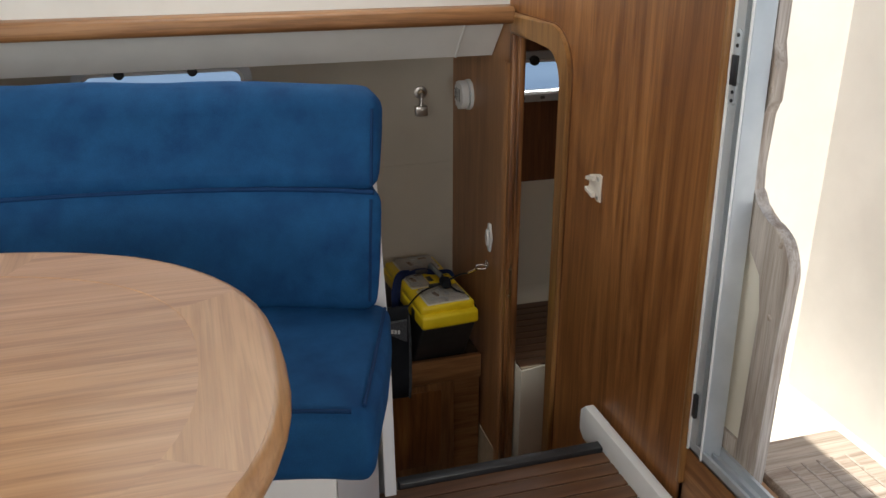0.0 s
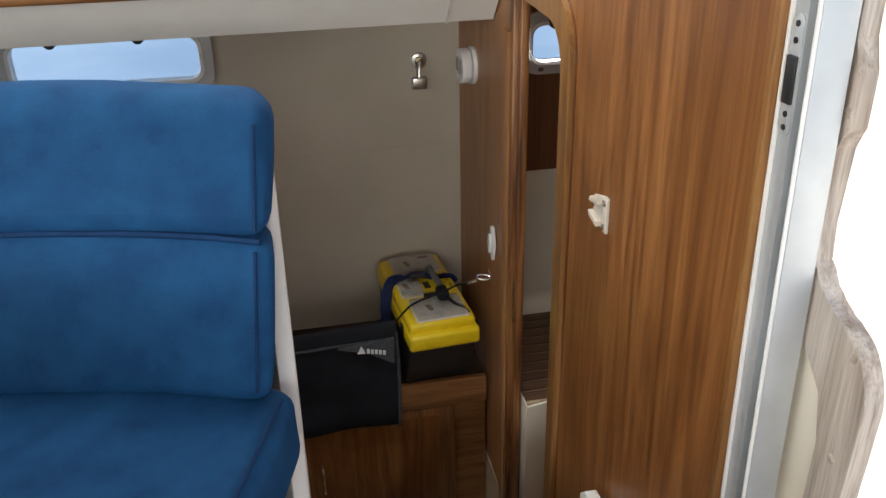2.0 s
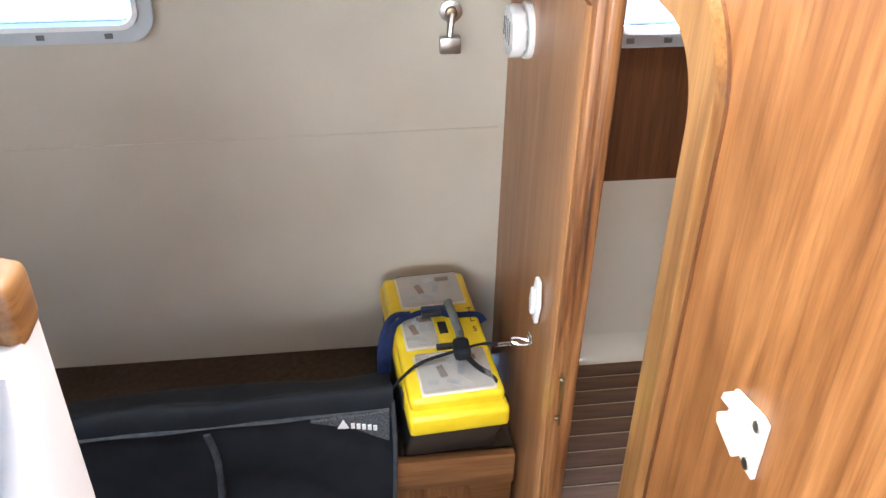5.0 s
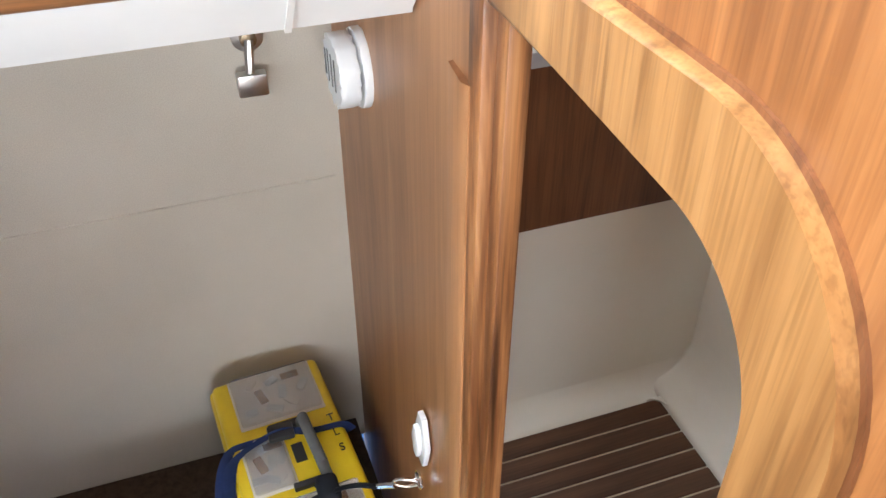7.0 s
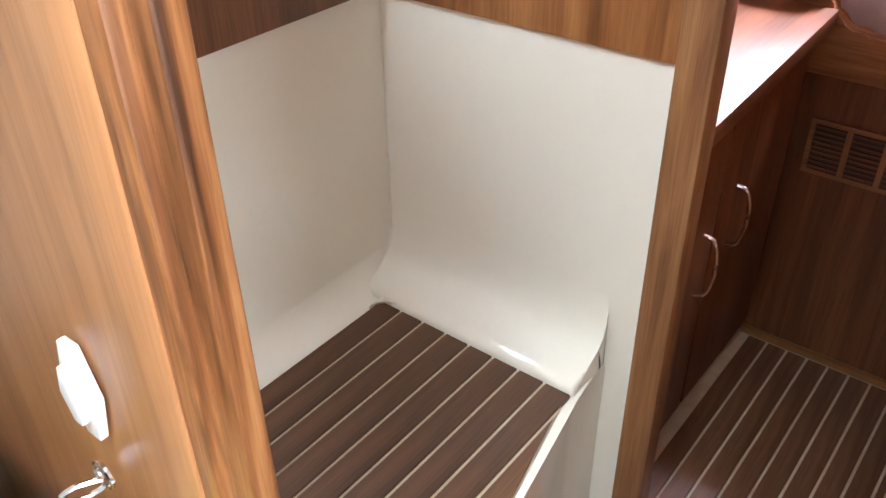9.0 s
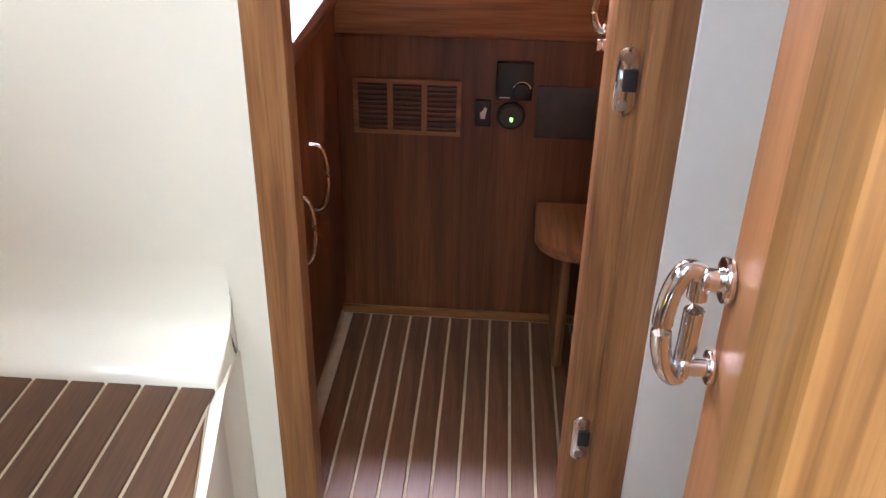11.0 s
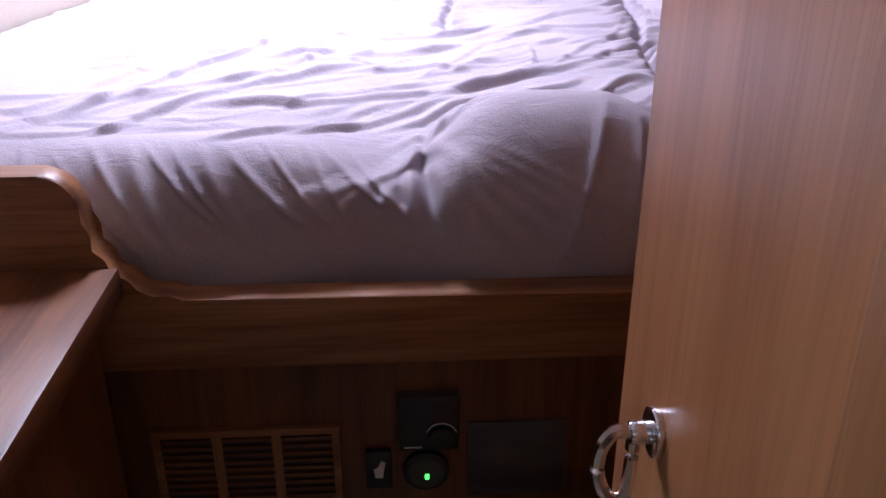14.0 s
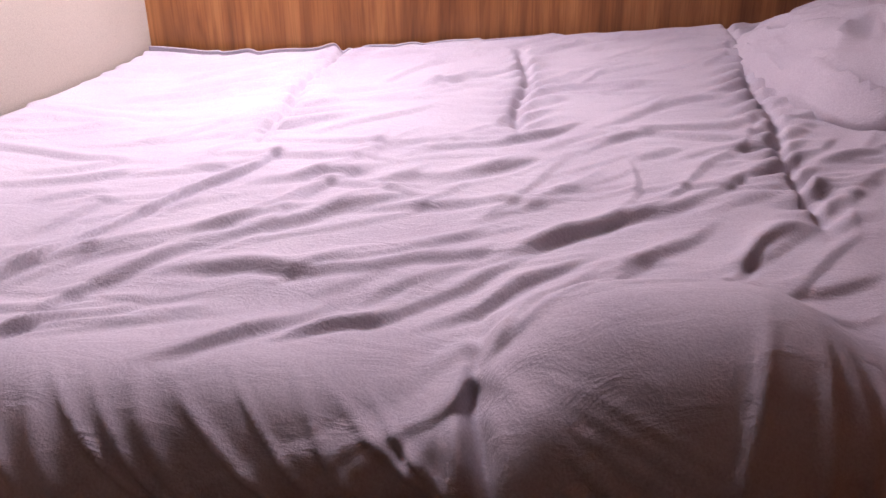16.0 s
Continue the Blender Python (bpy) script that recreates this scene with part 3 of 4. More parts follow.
part("upper_back_cushion", lean_back(cushion(-1.5, 0.348, 1.685, 1.80, 0.692, 0.906, 0.014, 0.04, 9)), VELVET, settee)


def back_seam(z):
    return 0.324 + 0.10 * (z - 0.72), 1.679 + 0.27 * (z - 0.46) + curve_y(0.324), z


for z0, z1 in ((0.465, 0.685), (0.715, 0.875)):
    part("piping", tube([back_seam(z0 + (z1 - z0) * i / 10) for i in range(11)], 0.0035, 6), PIPING, settee)
part("piping", tube(bent_line([(-1.5 + 0.08 * i, 1.755, 0.697) for i in range(23)] + [(0.33, 1.755, 0.696)]), 0.006, 6), PIPING, settee)
part("piping", tube(bent_line([(p.x, p.y, p.z) for p in smooth_curve([(0.335, 1.70, 0.436), (0.28, 1.50, 0.440), (0.206, 1.245, 0.444)], 6)]), 0.004, 6), PIPING, settee)
part("piping", tube(bent_line([(-1.5 + 0.08 * i, 1.226, 0.442) for i in range(22)]), 0.004, 6), PIPING, settee)

partition = thing("partition", (-0.5, 1.79, LOW), "white partition behind the settee with a wooden cap", "partition", kind=SHELL)
part("panel", bent(box(-1.5, 0.33, 1.955, 1.98, DEEP, 0.80, 0.004)), WHITE, partition)
part("end_panel", prism([(1.745, DEEP), (1.98, DEEP), (1.98, 0.80), (1.90, 0.80), (1.81, 0.43), (1.77, 0.28), (1.745, FLOOR)], 'x', 0.331, 0.361, 0.003), WHITE, partition)
part("cap", bent(box(-1.5, 0.364, 1.935, 1.985, 0.79, 0.85, 0.012, 3)), OAK_Y, partition, "rounded oak cap")

# white bracket pair for a lift-out board
def board_bracket(name, y, z, x=1.0):
    b = thing(name, (x, y, z), "small white plastic board bracket with two screws", "bracket", "board brackets")
    out = [(y - 0.038, z + 0.037), (y - 0.038, z - 0.037), (y - 0.024, z - 0.039), (y + 0.030, z - 0.022), (y + 0.034, z - 0.008), (y + 0.024, z), (y + 0.034, z + 0.01), (y + 0.030, z + 0.024), (y - 0.024, z + 0.039)]
    part("plate", prism(out, 'x', x - 0.006, x, 0.0015), IVORY, b)
    for k in (-1, 1):
        part("cheek", prism([(y - 0.012, z + k * 0.030), (y + 0.030, z + k * 0.021), (y + 0.033, z + k * 0.010), (y - 0.012, z + k * 0.018)][::k], 'x', x - 0.018, x - 0.005, 0.002), IVORY, b)
    for dz in (0.026, -0.026):
        part("screw", disc((x - 0.007, y - 0.026, z + dz), 'x', 0.0065, 0.004, 14), STEEL, b)
    return b


board_bracket("bracket", 2.005, 0.577)
board_bracket("bracket", 1.90, -0.13)
solid("trim_kick_board", prism([(1.02, -0.05), (1.89, -0.05), (1.915, -0.075), (1.915, -0.14), (1.89, -0.16), (1.02, -0.16)], 'x', 0.955, 0.985, 0.004), WHITE, "white kick board at the foot of the bulkhead", "trim", kind=SHELL)

# ---- cockpit doorway ----
door_track = thing("sliding_door_track", (1.03, 1.44, 0.1), "aluminium track of the sliding cockpit door", "door track", kind=SHELL)
def raked(bm):
    """Leans the doorway's upright edge outboard with height."""
    for v in bm.verts:
        v.co.y += 0.024 * (v.co.z - 0.6)
    return bm


part("edge_strip", raked(box(0.985, 1.04, 1.458, 1.472, 0.0, 1.85, 0.003)), OAK, door_track, "pale oak edge strip")
part("channel", raked(merge(box(1.001, 1.05, 1.425, 1.458, 0.10, 1.85), box(1.02, 1.05, 1.405, 1.425, 0.10, 1.85), box(1.001, 1.05, 1.398, 1.405, 0.10, 1.85, 0.001))), ALUMINIUM, door_track)
part("rib", raked(box(0.995, 1.001, 1.451, 1.456, 0.10, 1.85, 0.001)), PLASTIC, door_track, "thin white sealing rib")
part("rib", raked(box(0.996, 1.001, 1.399, 1.403, 0.10, 1.85, 0.001)), PLASTIC, door_track, "thin white sealing rib")
part("sill_channel", merge(box(1.0, 1.006, 0.55, 1.452, 0.10, 0.125), box(1.025, 1.029, 0.55, 1.452, 0.10, 0.118), box(1.048, 1.056, 0.55, 1.452, 0.10, 0.125), box(1.0, 1.056, 0.55, 1.452, 0.10, 0.106)), ALUMINIUM, door_track)
part("latch_plate", raked(prism(rounded(1.426, 1.449, 0.915, 1.065, 0.011, 6), 'x', 0.998, 1.003, 0.001)), ALUMINIUM, door_track, "brushed steel latch plate")
for z in (1.053, 1.033, 0.942, 0.925):
    part("screw", raked(disc((0.998, 1.437, z), 'x', 0.004, 0.003, 12)), BLACK, door_track)
part("latch_slot", raked(box(0.994, 1.0, 1.427, 1.447, 0.955, 1.015, 0.002)), BLACK, door_track)
part("bumper", raked(box(0.994, 1.003, 1.436, 1.45, 0.19, 0.25, 0.002)), BLACK, door_track)

side = thing("weathered_door_side", (1.09, 1.36, 0.1), "weathered grey teak side frame with a cream panel", "door side")
edge_pts = [(1.418, 1.85), (1.418, 1.04), (1.398, 1.0), (1.398, 0.93), (1.418, 0.90), (1.42, 0.80), (1.412, 0.745)]
curve_pts = [(p.x, p.y) for p in smooth_curve([(1.412, 0.745, 0), (1.375, 0.70, 0), (1.31, 0.68, 0), (1.272, 0.62, 0), (1.27, 0.55, 0), (1.275, 0.40, 0), (1.276, 0.10, 0)], 5)]
back_pts = [(1.475, 0.10), (1.475, 1.85)]
inner_hole = [(1.455, 0.60), (1.385, 0.61), (1.345, 0.56), (1.34, 0.50), (1.345, 0.17), (1.455, 0.17)]
part("stile", prism([(1.418, 1.85)] + edge_pts[1:] + [(1.46, 0.70), (1.46, 1.85)], 'x', 1.056, 1.084, 0.004), GREY_Z, side)
part("curved_rail", prism(curve_pts + [(1.345, 0.10)] + [(1.345, 0.17), (1.34, 0.50), (1.352, 0.575), (1.39, 0.615), (1.46, 0.64), (1.46, 0.70)], 'x', 1.056, 1.084, 0.004), GREY_Z, side)
part("bottom_rail", box(1.058, 1.082, 1.345, 1.46, 0.10, 0.17, 0.003), GREY_Z, side)
part("inset_panel", box(1.066, 1.076, 1.34, 1.462, 0.16, 0.66), GELCOAT, side, "cream inset panel")
for z in (0.95, 0.66, 0.50):
    part("plug", disc((1.056, 1.405 if z > 0.9 else 1.305, z), 'x', 0.007, 0.003, 14), GREY_X, side)

teak_step = thing("cockpit_step", (1.3, 1.2, -0.1), "weathered teak cockpit step with drain grooves", "step")
part("board", box(1.12, 1.40, 0.6, 1.42, 0.05, 0.095, 0.01), GREY_X, teak_step)
part("support", box(1.13, 1.36, 0.65, 1.40, -0.1, 0.05), WHITE, teak_step)
for i in range(5):
    part("groove", box(1.18 + 0.04 * i, 1.186 + 0.04 * i, 1.15, 1.32, 0.0945, 0.0965), GREY_Z, teak_step)

# ---- hull passage ----
shelf = thing("shelf_cabinet", (0.2, 2.95, LOW), "brown wooden shelf cabinet with a panelled door and carpeted top", "cabinet")
part("body", box(-1.5, 0.996, 2.925, 3.38, DEEP, -0.445), TEAK_X, shelf)
part("carpet", box(-1.5, 0.996, 2.93, 3.378, -0.445, -0.432), CARPET, shelf, "brown carpet top")
part("front_rail", box(-1.5, 0.996, 2.903, 2.93, -0.53, -0.425, 0.005), TEAK_X, shelf)
door_c = part("door", box(0.27, 0.88, 2.908, 2.924, -0.985, -0.535, 0.004), TEAK_Z, shelf)
part("door_panel", merge(box(0.335, 0.825, 2.902, 2.91, -0.93, -0.565, 0.004)), PANEL_Z, door_c)
part("handle", tube(smooth_curve([(0.405, 2.905, -0.71), (0.405, 2.885, -0.722), (0.405, 2.88, -0.77), (0.405, 2.885, -0.82), (0.405, 2.905, -0.832)], 4), 0.004, 8), CHROME, door_c)

# smoke alarm
alarm = thing("smoke_alarm", (1.0, 3.14, 0.605), "round white smoke alarm on the bulkhead", "smoke alarm")
part("base", disc((1.004, 3.14, 0.605), 'x', 0.06, 0.014, 36, 0.003), PLASTIC, alarm)
part("cover", disc((0.978, 3.14, 0.605), 'x', 0.056, 0.03, 36, 0.008), PLASTIC, alarm)
for i in range(3):
    part("vent", box(0.962, 0.9645, 3.12 + 0.02 * i, 3.125 + 0.02 * i, 0.58, 0.63), GREY_PLASTIC, alarm)
part("marking", box(0.9617, 0.9645, 3.175, 3.182, 0.585, 0.625), GREY_PLASTIC, alarm)

# hinged catch and ring
catch = thing("hinge_catch", (1.0, 2.836, 0.117), "white plastic keeper on the bulkhead", "catch")
part("plate", prism([(2.826, 0.172), (2.846, 0.172), (2.864, 0.118), (2.846, 0.062), (2.826, 0.062), (2.810, 0.118)], 'x', 0.990, 1.0, 0.002), PLASTIC, catch)
part("lug", prism([(2.830, 0.150), (2.842, 0.150), (2.852, 0.118), (2.842, 0.086), (2.830, 0.086), (2.821, 0.118)], 'x', 0.981, 0.990, 0.002), PLASTIC, catch)

# round escutcheon with a hanging padlock
hasp = thing("hasp_lock", (0.87, 3.38, 0.57), "steel round escutcheon with a hanging lock", "padlock")
part("escutcheon", disc((0.872, 3.374, 0.575), 'y', 0.027, 0.012, 28, 0.003), STEEL, hasp)
part("boss", disc((0.872, 3.362, 0.575), 'y', 0.014, 0.02, 20, 0.003), BRASS, hasp)
part("arm", tube([(0.872, 3.355, 0.575), (0.868, 3.345, 0.55), (0.866, 3.342, 0.52)], 0.008, 8), STEEL, hasp)
part("body", box(0.842, 0.892, 3.328, 3.352, 0.485, 0.525, 0.004), STEEL, hasp)

# ---- tool box on the shelf ----
tb = thing("tool_box", (0.815, 3.08, -0.432), "yellow and black plastic tool box with clear organiser lids", "tool box")
T = Matrix.Translation((0.815, 3.072, -0.432)) @ Matrix.Rotation(radians(4), 4, 'Z') @ Matrix.Diagonal((1.0, 1.1, 1.0, 1.0))


def tb_part(name, bm, material, parent=None, label=""):
    bmesh.ops.transform(bm, matrix=T, verts=bm.verts)
    return part(name, bm, material, parent or tb, label)


tb_body = box(-0.112, 0.112, -0.235, 0.235, 0.0, 0.21, 0.012, 3)
for v in tb_body.verts:
    if v.co.y < 0:
        v.co.y *= 0.52 + 0.48 * v.co.z / 0.21
tb_part("body", tb_body, BLACK, None, "black plastic lower body")
lid = tb_part("lid", merge(box(-0.118, 0.118, -0.245, 0.24, 0.205, 0.262, 0.012, 3), box(-0.112, 0.112, -0.22, 0.225, 0.25, 0.292, 0.014, 3)), YELLOW)
for nm, x0, x1, y0, y1 in (("organiser_lid", -0.075, 0.088, 0.095, 0.212), ("organiser_lid", -0.088, -0.012, -0.055, 0.06), ("organiser_lid", -0.078, 0.09, -0.205, -0.085)):
    well = tb_part("organiser", box(x0 - 0.004, x1 + 0.004, y0 - 0.004, y1 + 0.004, 0.286, 0.2945, 0.002), IVORY, lid)
    o = tb_part(nm, box(x0, x1, y0, y1, 0.293, 0.306, 0.005, 2), CLEAR, lid, "frosted clear organiser lid")
    for i in range(9):
        cx, cy = x0 + (0.16 + 0.085 * i) * (x1 - x0), y0 + (0.22 + 0.28 * (i * 5 % 3)) * (y1 - y0)
        turn = Matrix.Translation((cx, cy, 0)) @ Matrix.Rotation(i * 0.9, 4, 'Z')
        tb_part("small_part", box(-0.012 - 0.003 * (i % 4), 0.012 + 0.003 * (i % 3), -0.007, 0.009, 0.2948, 0.2985, 0.001, 1, turn), (STEEL, IVORY, OAK, STEEL, PLASTIC)[i % 5], well)
tb_part("handle", tube([(0.045, -0.06, 0.292), (0.04, -0.05, 0.325), (0.035, 0.055, 0.33), (0.03, 0.068, 0.295)], 0.011, 10), GREY_PLASTIC, None, "grey rubber carry handle")
tb_part("handle_arm", box(-0.02, 0.05, -0.07, -0.058, 0.292, 0.305, 0.002), BLACK)
tb_part("handle_arm", box(-0.03, 0.045, 0.06, 0.075, 0.292, 0.31, 0.002), BLACK)
tb_part("latch", box(-0.122, -0.108, -0.16, -0.13, 0.21, 0.255, 0.003), BLACK)
tb_part("badge", box(0.0, 0.022, -0.012, 0.03, 0.2915, 0.2935), BLACK)
for i, ch in enumerate("TLS"):
    cu = bpy.data.curves.new("scratch_text", 'FONT')
    cu.body, cu.size, cu.extrude = ch, 0.024, 0.0006
    tob = bpy.data.objects.new("scratch_text", cu)
    me = bpy.data.meshes.new_from_object(tob)
    bpy.data.objects.remove(tob)
    bt = bmesh.new()
    bt.from_mesh(me)
    bmesh.ops.transform(bt, matrix=Matrix.Translation((0.085, 0.055 - 0.036 * i, 0.2932)), verts=bt.verts)
    tb_part("letter", bt, BLACK)

strap = thing("navy_strap", (0.75, 3.1, -0.13), "navy webbing strap with a buckle round the tool box", "strap")
sp = smooth_curve([(0.935, 3.12, -0.16), (0.915, 3.118, -0.134), (0.86, 3.118, -0.13), (0.80, 3.125, -0.118), (0.745, 3.11, -0.12), (0.70, 3.085, -0.13), (0.682, 3.06, -0.19), (0.678, 3.055, -0.26)], 5)
part("webbing", tube(sp, 0.013, 8, flat=0.16, up=(0, 1, 0.2)), NAVY, strap)
part("webbing", tube(smooth_curve([(0.745, 3.11, -0.112), (0.70, 3.10, -0.112), (0.672, 3.07, -0.17), (0.668, 3.05, -0.25)], 5), 0.012, 8, flat=0.16, up=(0, 1, 0.2)), NAVY, strap)
part("buckle", box(0.775, 0.825, 3.105, 3.14, -0.124, -0.110, 0.004), BLACK, strap)
lash = thing("black_lashing", (0.9, 2.95, -0.1), "black shoulder strap tied over the tool box to a steel hook", "strap")
hook_at = Vector((0.985, 2.75, -0.012))
part("webbing", tube(smooth_curve([(0.66, 2.905, -0.20), (0.74, 2.93, -0.128), (0.82, 2.945, -0.108), (0.865, 2.94, -0.09), (0.90, 2.915, -0.06), (0.93, 2.89, -0.045)], 6), 0.008, 8, flat=0.4, up=(0, 0.4, 1)), BLACK_CLOTH, lash)
part("webbing", tube(smooth_curve([(0.845, 2.985, -0.12), (0.85, 2.955, -0.10), (0.88, 2.915, -0.12), (0.935, 2.87, -0.15), (0.945, 2.85, -0.22)], 6), 0.012, 8, flat=0.25, up=(0, 0.4, 1)), BLACK_CLOTH, lash)
part("knot", box(0.835, 0.875, 2.925, 2.985, -0.122, -0.088, 0.012, 3), BLACK_CLOTH, lash)
part("swivel", tube([(0.93, 2.89, -0.045), (0.943, 2.88, -0.035), (0.955, 2.868, -0.025)], 0.005, 8), CHROME, lash)
part("snap_hook", tube([(0.972 + 0.02 * math.cos(a), 2.858 - 0.008 * math.cos(a), -0.012 + 0.009 * math.sin(a)) for a in [2 * math.pi * i / 16 for i in range(16)]], 0.003, 6, True), CHROME, lash)
part("ring", tube([(0.99, 2.845 + 0.014 * math.cos(a), 0.004 + 0.014 * math.sin(a)) for a in [2 * math.pi * i / 16 for i in range(16)]], 0.003, 6, True), CHROME, lash)

# ---- black bag hanging over the shelf edge ----
bag = thing("black_bag", (0.35, 2.95, -0.432), "black nylon bag with grey zips lying over the shelf edge", "bag")


def bag_sheet(x0, x1, profile, seed, thick=0.0):
    """A soft sheet along x with the given (y, z) section, gently sagging."""
    bm = bmesh.new()
    line = [(p.x, p.y) for p in smooth_curve([(*q, 0) for q in profile], 5)]
    nx = 36
    grid = []
    for i in range(nx + 1):
        x = x0 + (x1 - x0) * i / nx
        row = []
        for y, z in line:
            k = noise.noise(Vector((x * 5 + seed, y * 8, z * 8))) * 0.012
            row.append(bm.verts.new((x, y + k, z + k * 0.7 + (0.0 if z < -0.42 else 0.03 * (x - 0.4)))))
        grid.append(row)
    for r0, r1 in zip(grid, grid[1:]):
        for j in range(len(line) - 1):
            bm.faces.new((r0[j], r0[j + 1], r1[j + 1], r1[j]))
    bm.faces.new(grid[0]), bm.faces.new(grid[-1][::-1])
    bm.faces.new([r[0] for r in grid] + [r[-1] for r in reversed(grid)])
    return bm


part("body", bag_sheet(-0.55, 0.685, [(3.16, -0.428), (3.14, -0.34), (3.08, -0.285), (2.99, -0.24), (2.93, -0.18), (2.90, -0.165), (2.882, -0.20), (2.878, -0.34), (2.873, -0.44), (2.865, -0.52), (2.885, -0.555), (2.895, -0.45), (2.93, -0.428)], 1), BLACK_CLOTH, bag)
part("zip_tape", tube([(-0.55 + 1.22 * i / 30, 2.878 + 0.002 * math.sin(i), -0.218 + 0.034 * (-0.55 + 1.22 * i / 30 - 0.4)) for i in range(31)], 0.007, 6, flat=0.5), GREY_TAPE, bag)
part("edge_tape", tube(smooth_curve([(0.683, 2.885, -0.19), (0.686, 2.872, -0.30), (0.684, 2.866, -0.45), (0.678, 2.858, -0.55)], 5), 0.006, 6), GREY_TAPE, bag)
part("pocket_tape", tube(smooth_curve([(0.25, 2.875, -0.24), (0.265, 2.868, -0.32), (0.262, 2.862, -0.43), (0.245, 2.855, -0.55)], 5), 0.009, 6), GREY_TAPE, bag)
part("print_patch", prism([(0.49, -0.222), (0.674, -0.205), (0.672, -0.30), (0.645, -0.285), (0.59, -0.25)], 'y', 2.866, 2.884), SILVER_CLOTH, bag, "dark striped print patch")
part("emblem", prism([(0.552, -0.245), (0.566, -0.218), (0.578, -0.246)], 'y', 2.863, 2.867), PLASTIC, bag, "small white triangular emblem")
for i in range(5):
    part("emblem_bar", box(0.583 + 0.013 * i, 0.592 + 0.013 * i, 2.863, 2.867, -0.248 - 0.003 * i, -0.232 - 0.003 * i, 0.001), PLASTIC, bag)

# ---- vestibule door standing open ----
door_2 = thing("door_2", (1.06, 2.14, LOW), "pale wooden door with a chrome pull, standing open", "door", kind=SHELL)
part("leaf", box(1.065, 1.345, 2.125, 2.155, LOW + 0.02, 1.0, 0.004), DOOR_Z, door_2)
loop = [(2.178, 0.080), (2.190, 0.083), (2.198, 0.070), (2.202, 0.048), (2.202, 0.022), (2.197, -0.002), (2.189, -0.016), (2.182, -0.017), (2.179, 0.002), (2.178, 0.035)]
loop_pts = [(1.338 - 0.01 * (p.x - 2.178) / 0.038, p.x, p.y) for p in smooth_curve([(*q, 0) for q in loop + loop[:1]], 4)][:-1]
part("handle", tube(loop_pts, 0.0085, 12, True), CHROME, door_2, "oval chrome pull loop")
part("handle_rose", disc((1.336, 2.159, 0.075), 'y', 0.019, 0.008, 28, 0.003), CHROME, door_2)
part("handle_stem", disc((1.336, 2.170, 0.075), 'y', 0.010, 0.018, 20, 0.002), CHROME, door_2)
part("lock_rose", disc((1.336, 2.158, -0.008), 'y', 0.015, 0.006, 24, 0.002), CHROME, door_2)
part("lock_knob", merge(disc((1.336, 2.168, -0.008), 'y', 0.008, 0.018, 18), disc((1.336, 2.180, -0.008), 'y', 0.012, 0.008, 20, 0.002)), CHROME, door_2)

# ---- cabin ----
bed = thing("berth", (3.2, 2.2, LOW), "built-in berth with a wooden front and a scooped side board", "bed")
part("front_panel", box(2.553, 2.58, 1.94, 2.72, LOW, -0.06), DARK_Z, bed)
scoop = [(1.95, -0.07), (3.12, -0.07), (3.12, 0.182), (2.80, 0.182)] + arc(2.725, 0.142, 0.04, 90, 180, 6) + arc(2.585, 0.126, 0.10, 0, -90, 9) + [(1.95, 0.026)]
part("scooped_board", prism(scoop, 'x', 2.535, 2.575, 0.006), TEAK_Y, bed)
part("platform", box(2.58, 3.96, 1.21, 2.9, -0.06, -0.01), WHITE, bed)
part("support", box(2.58, 3.96, 1.21, 2.9, LOW, -0.06), DARK_Z, bed)
solid("trim_cabin_floor", box(2.54, 2.553, 2.06, 2.70, LOW, LOW + 0.02, 0.003), OAK_Y, "thin pale strip at the foot of the berth", "trim", kind=SHELL)
part("mattress", box(2.70, 3.70, 1.22, 2.88, -0.01, 0.10, 0.04, 3), WHITE, bed)


# long folds of the duvet: start (y, x), end (y, x), bow
FOLDS = ((2.80, 2.80, 2.56, 3.17, 0.0), (2.71, 2.80, 2.38, 3.03, 0.03), (2.60, 2.86, 2.28, 2.90, -0.012), (2.73, 2.72, 2.63, 2.80, 0.0),
         (2.57, 2.69, 2.44, 2.80, 0.0), (2.57, 3.07, 2.43, 3.12, 0.0), (2.35, 3.20, 2.15, 3.30, -0.025), (2.42, 3.07, 2.22, 3.15, 0.0),
         (2.25, 2.92, 1.89, 3.15, -0.03), (2.47, 2.73, 2.29, 2.84, 0.01), (2.35, 2.77, 2.18, 2.87, 0.0), (2.07, 2.79, 1.92, 2.95, 0.04))


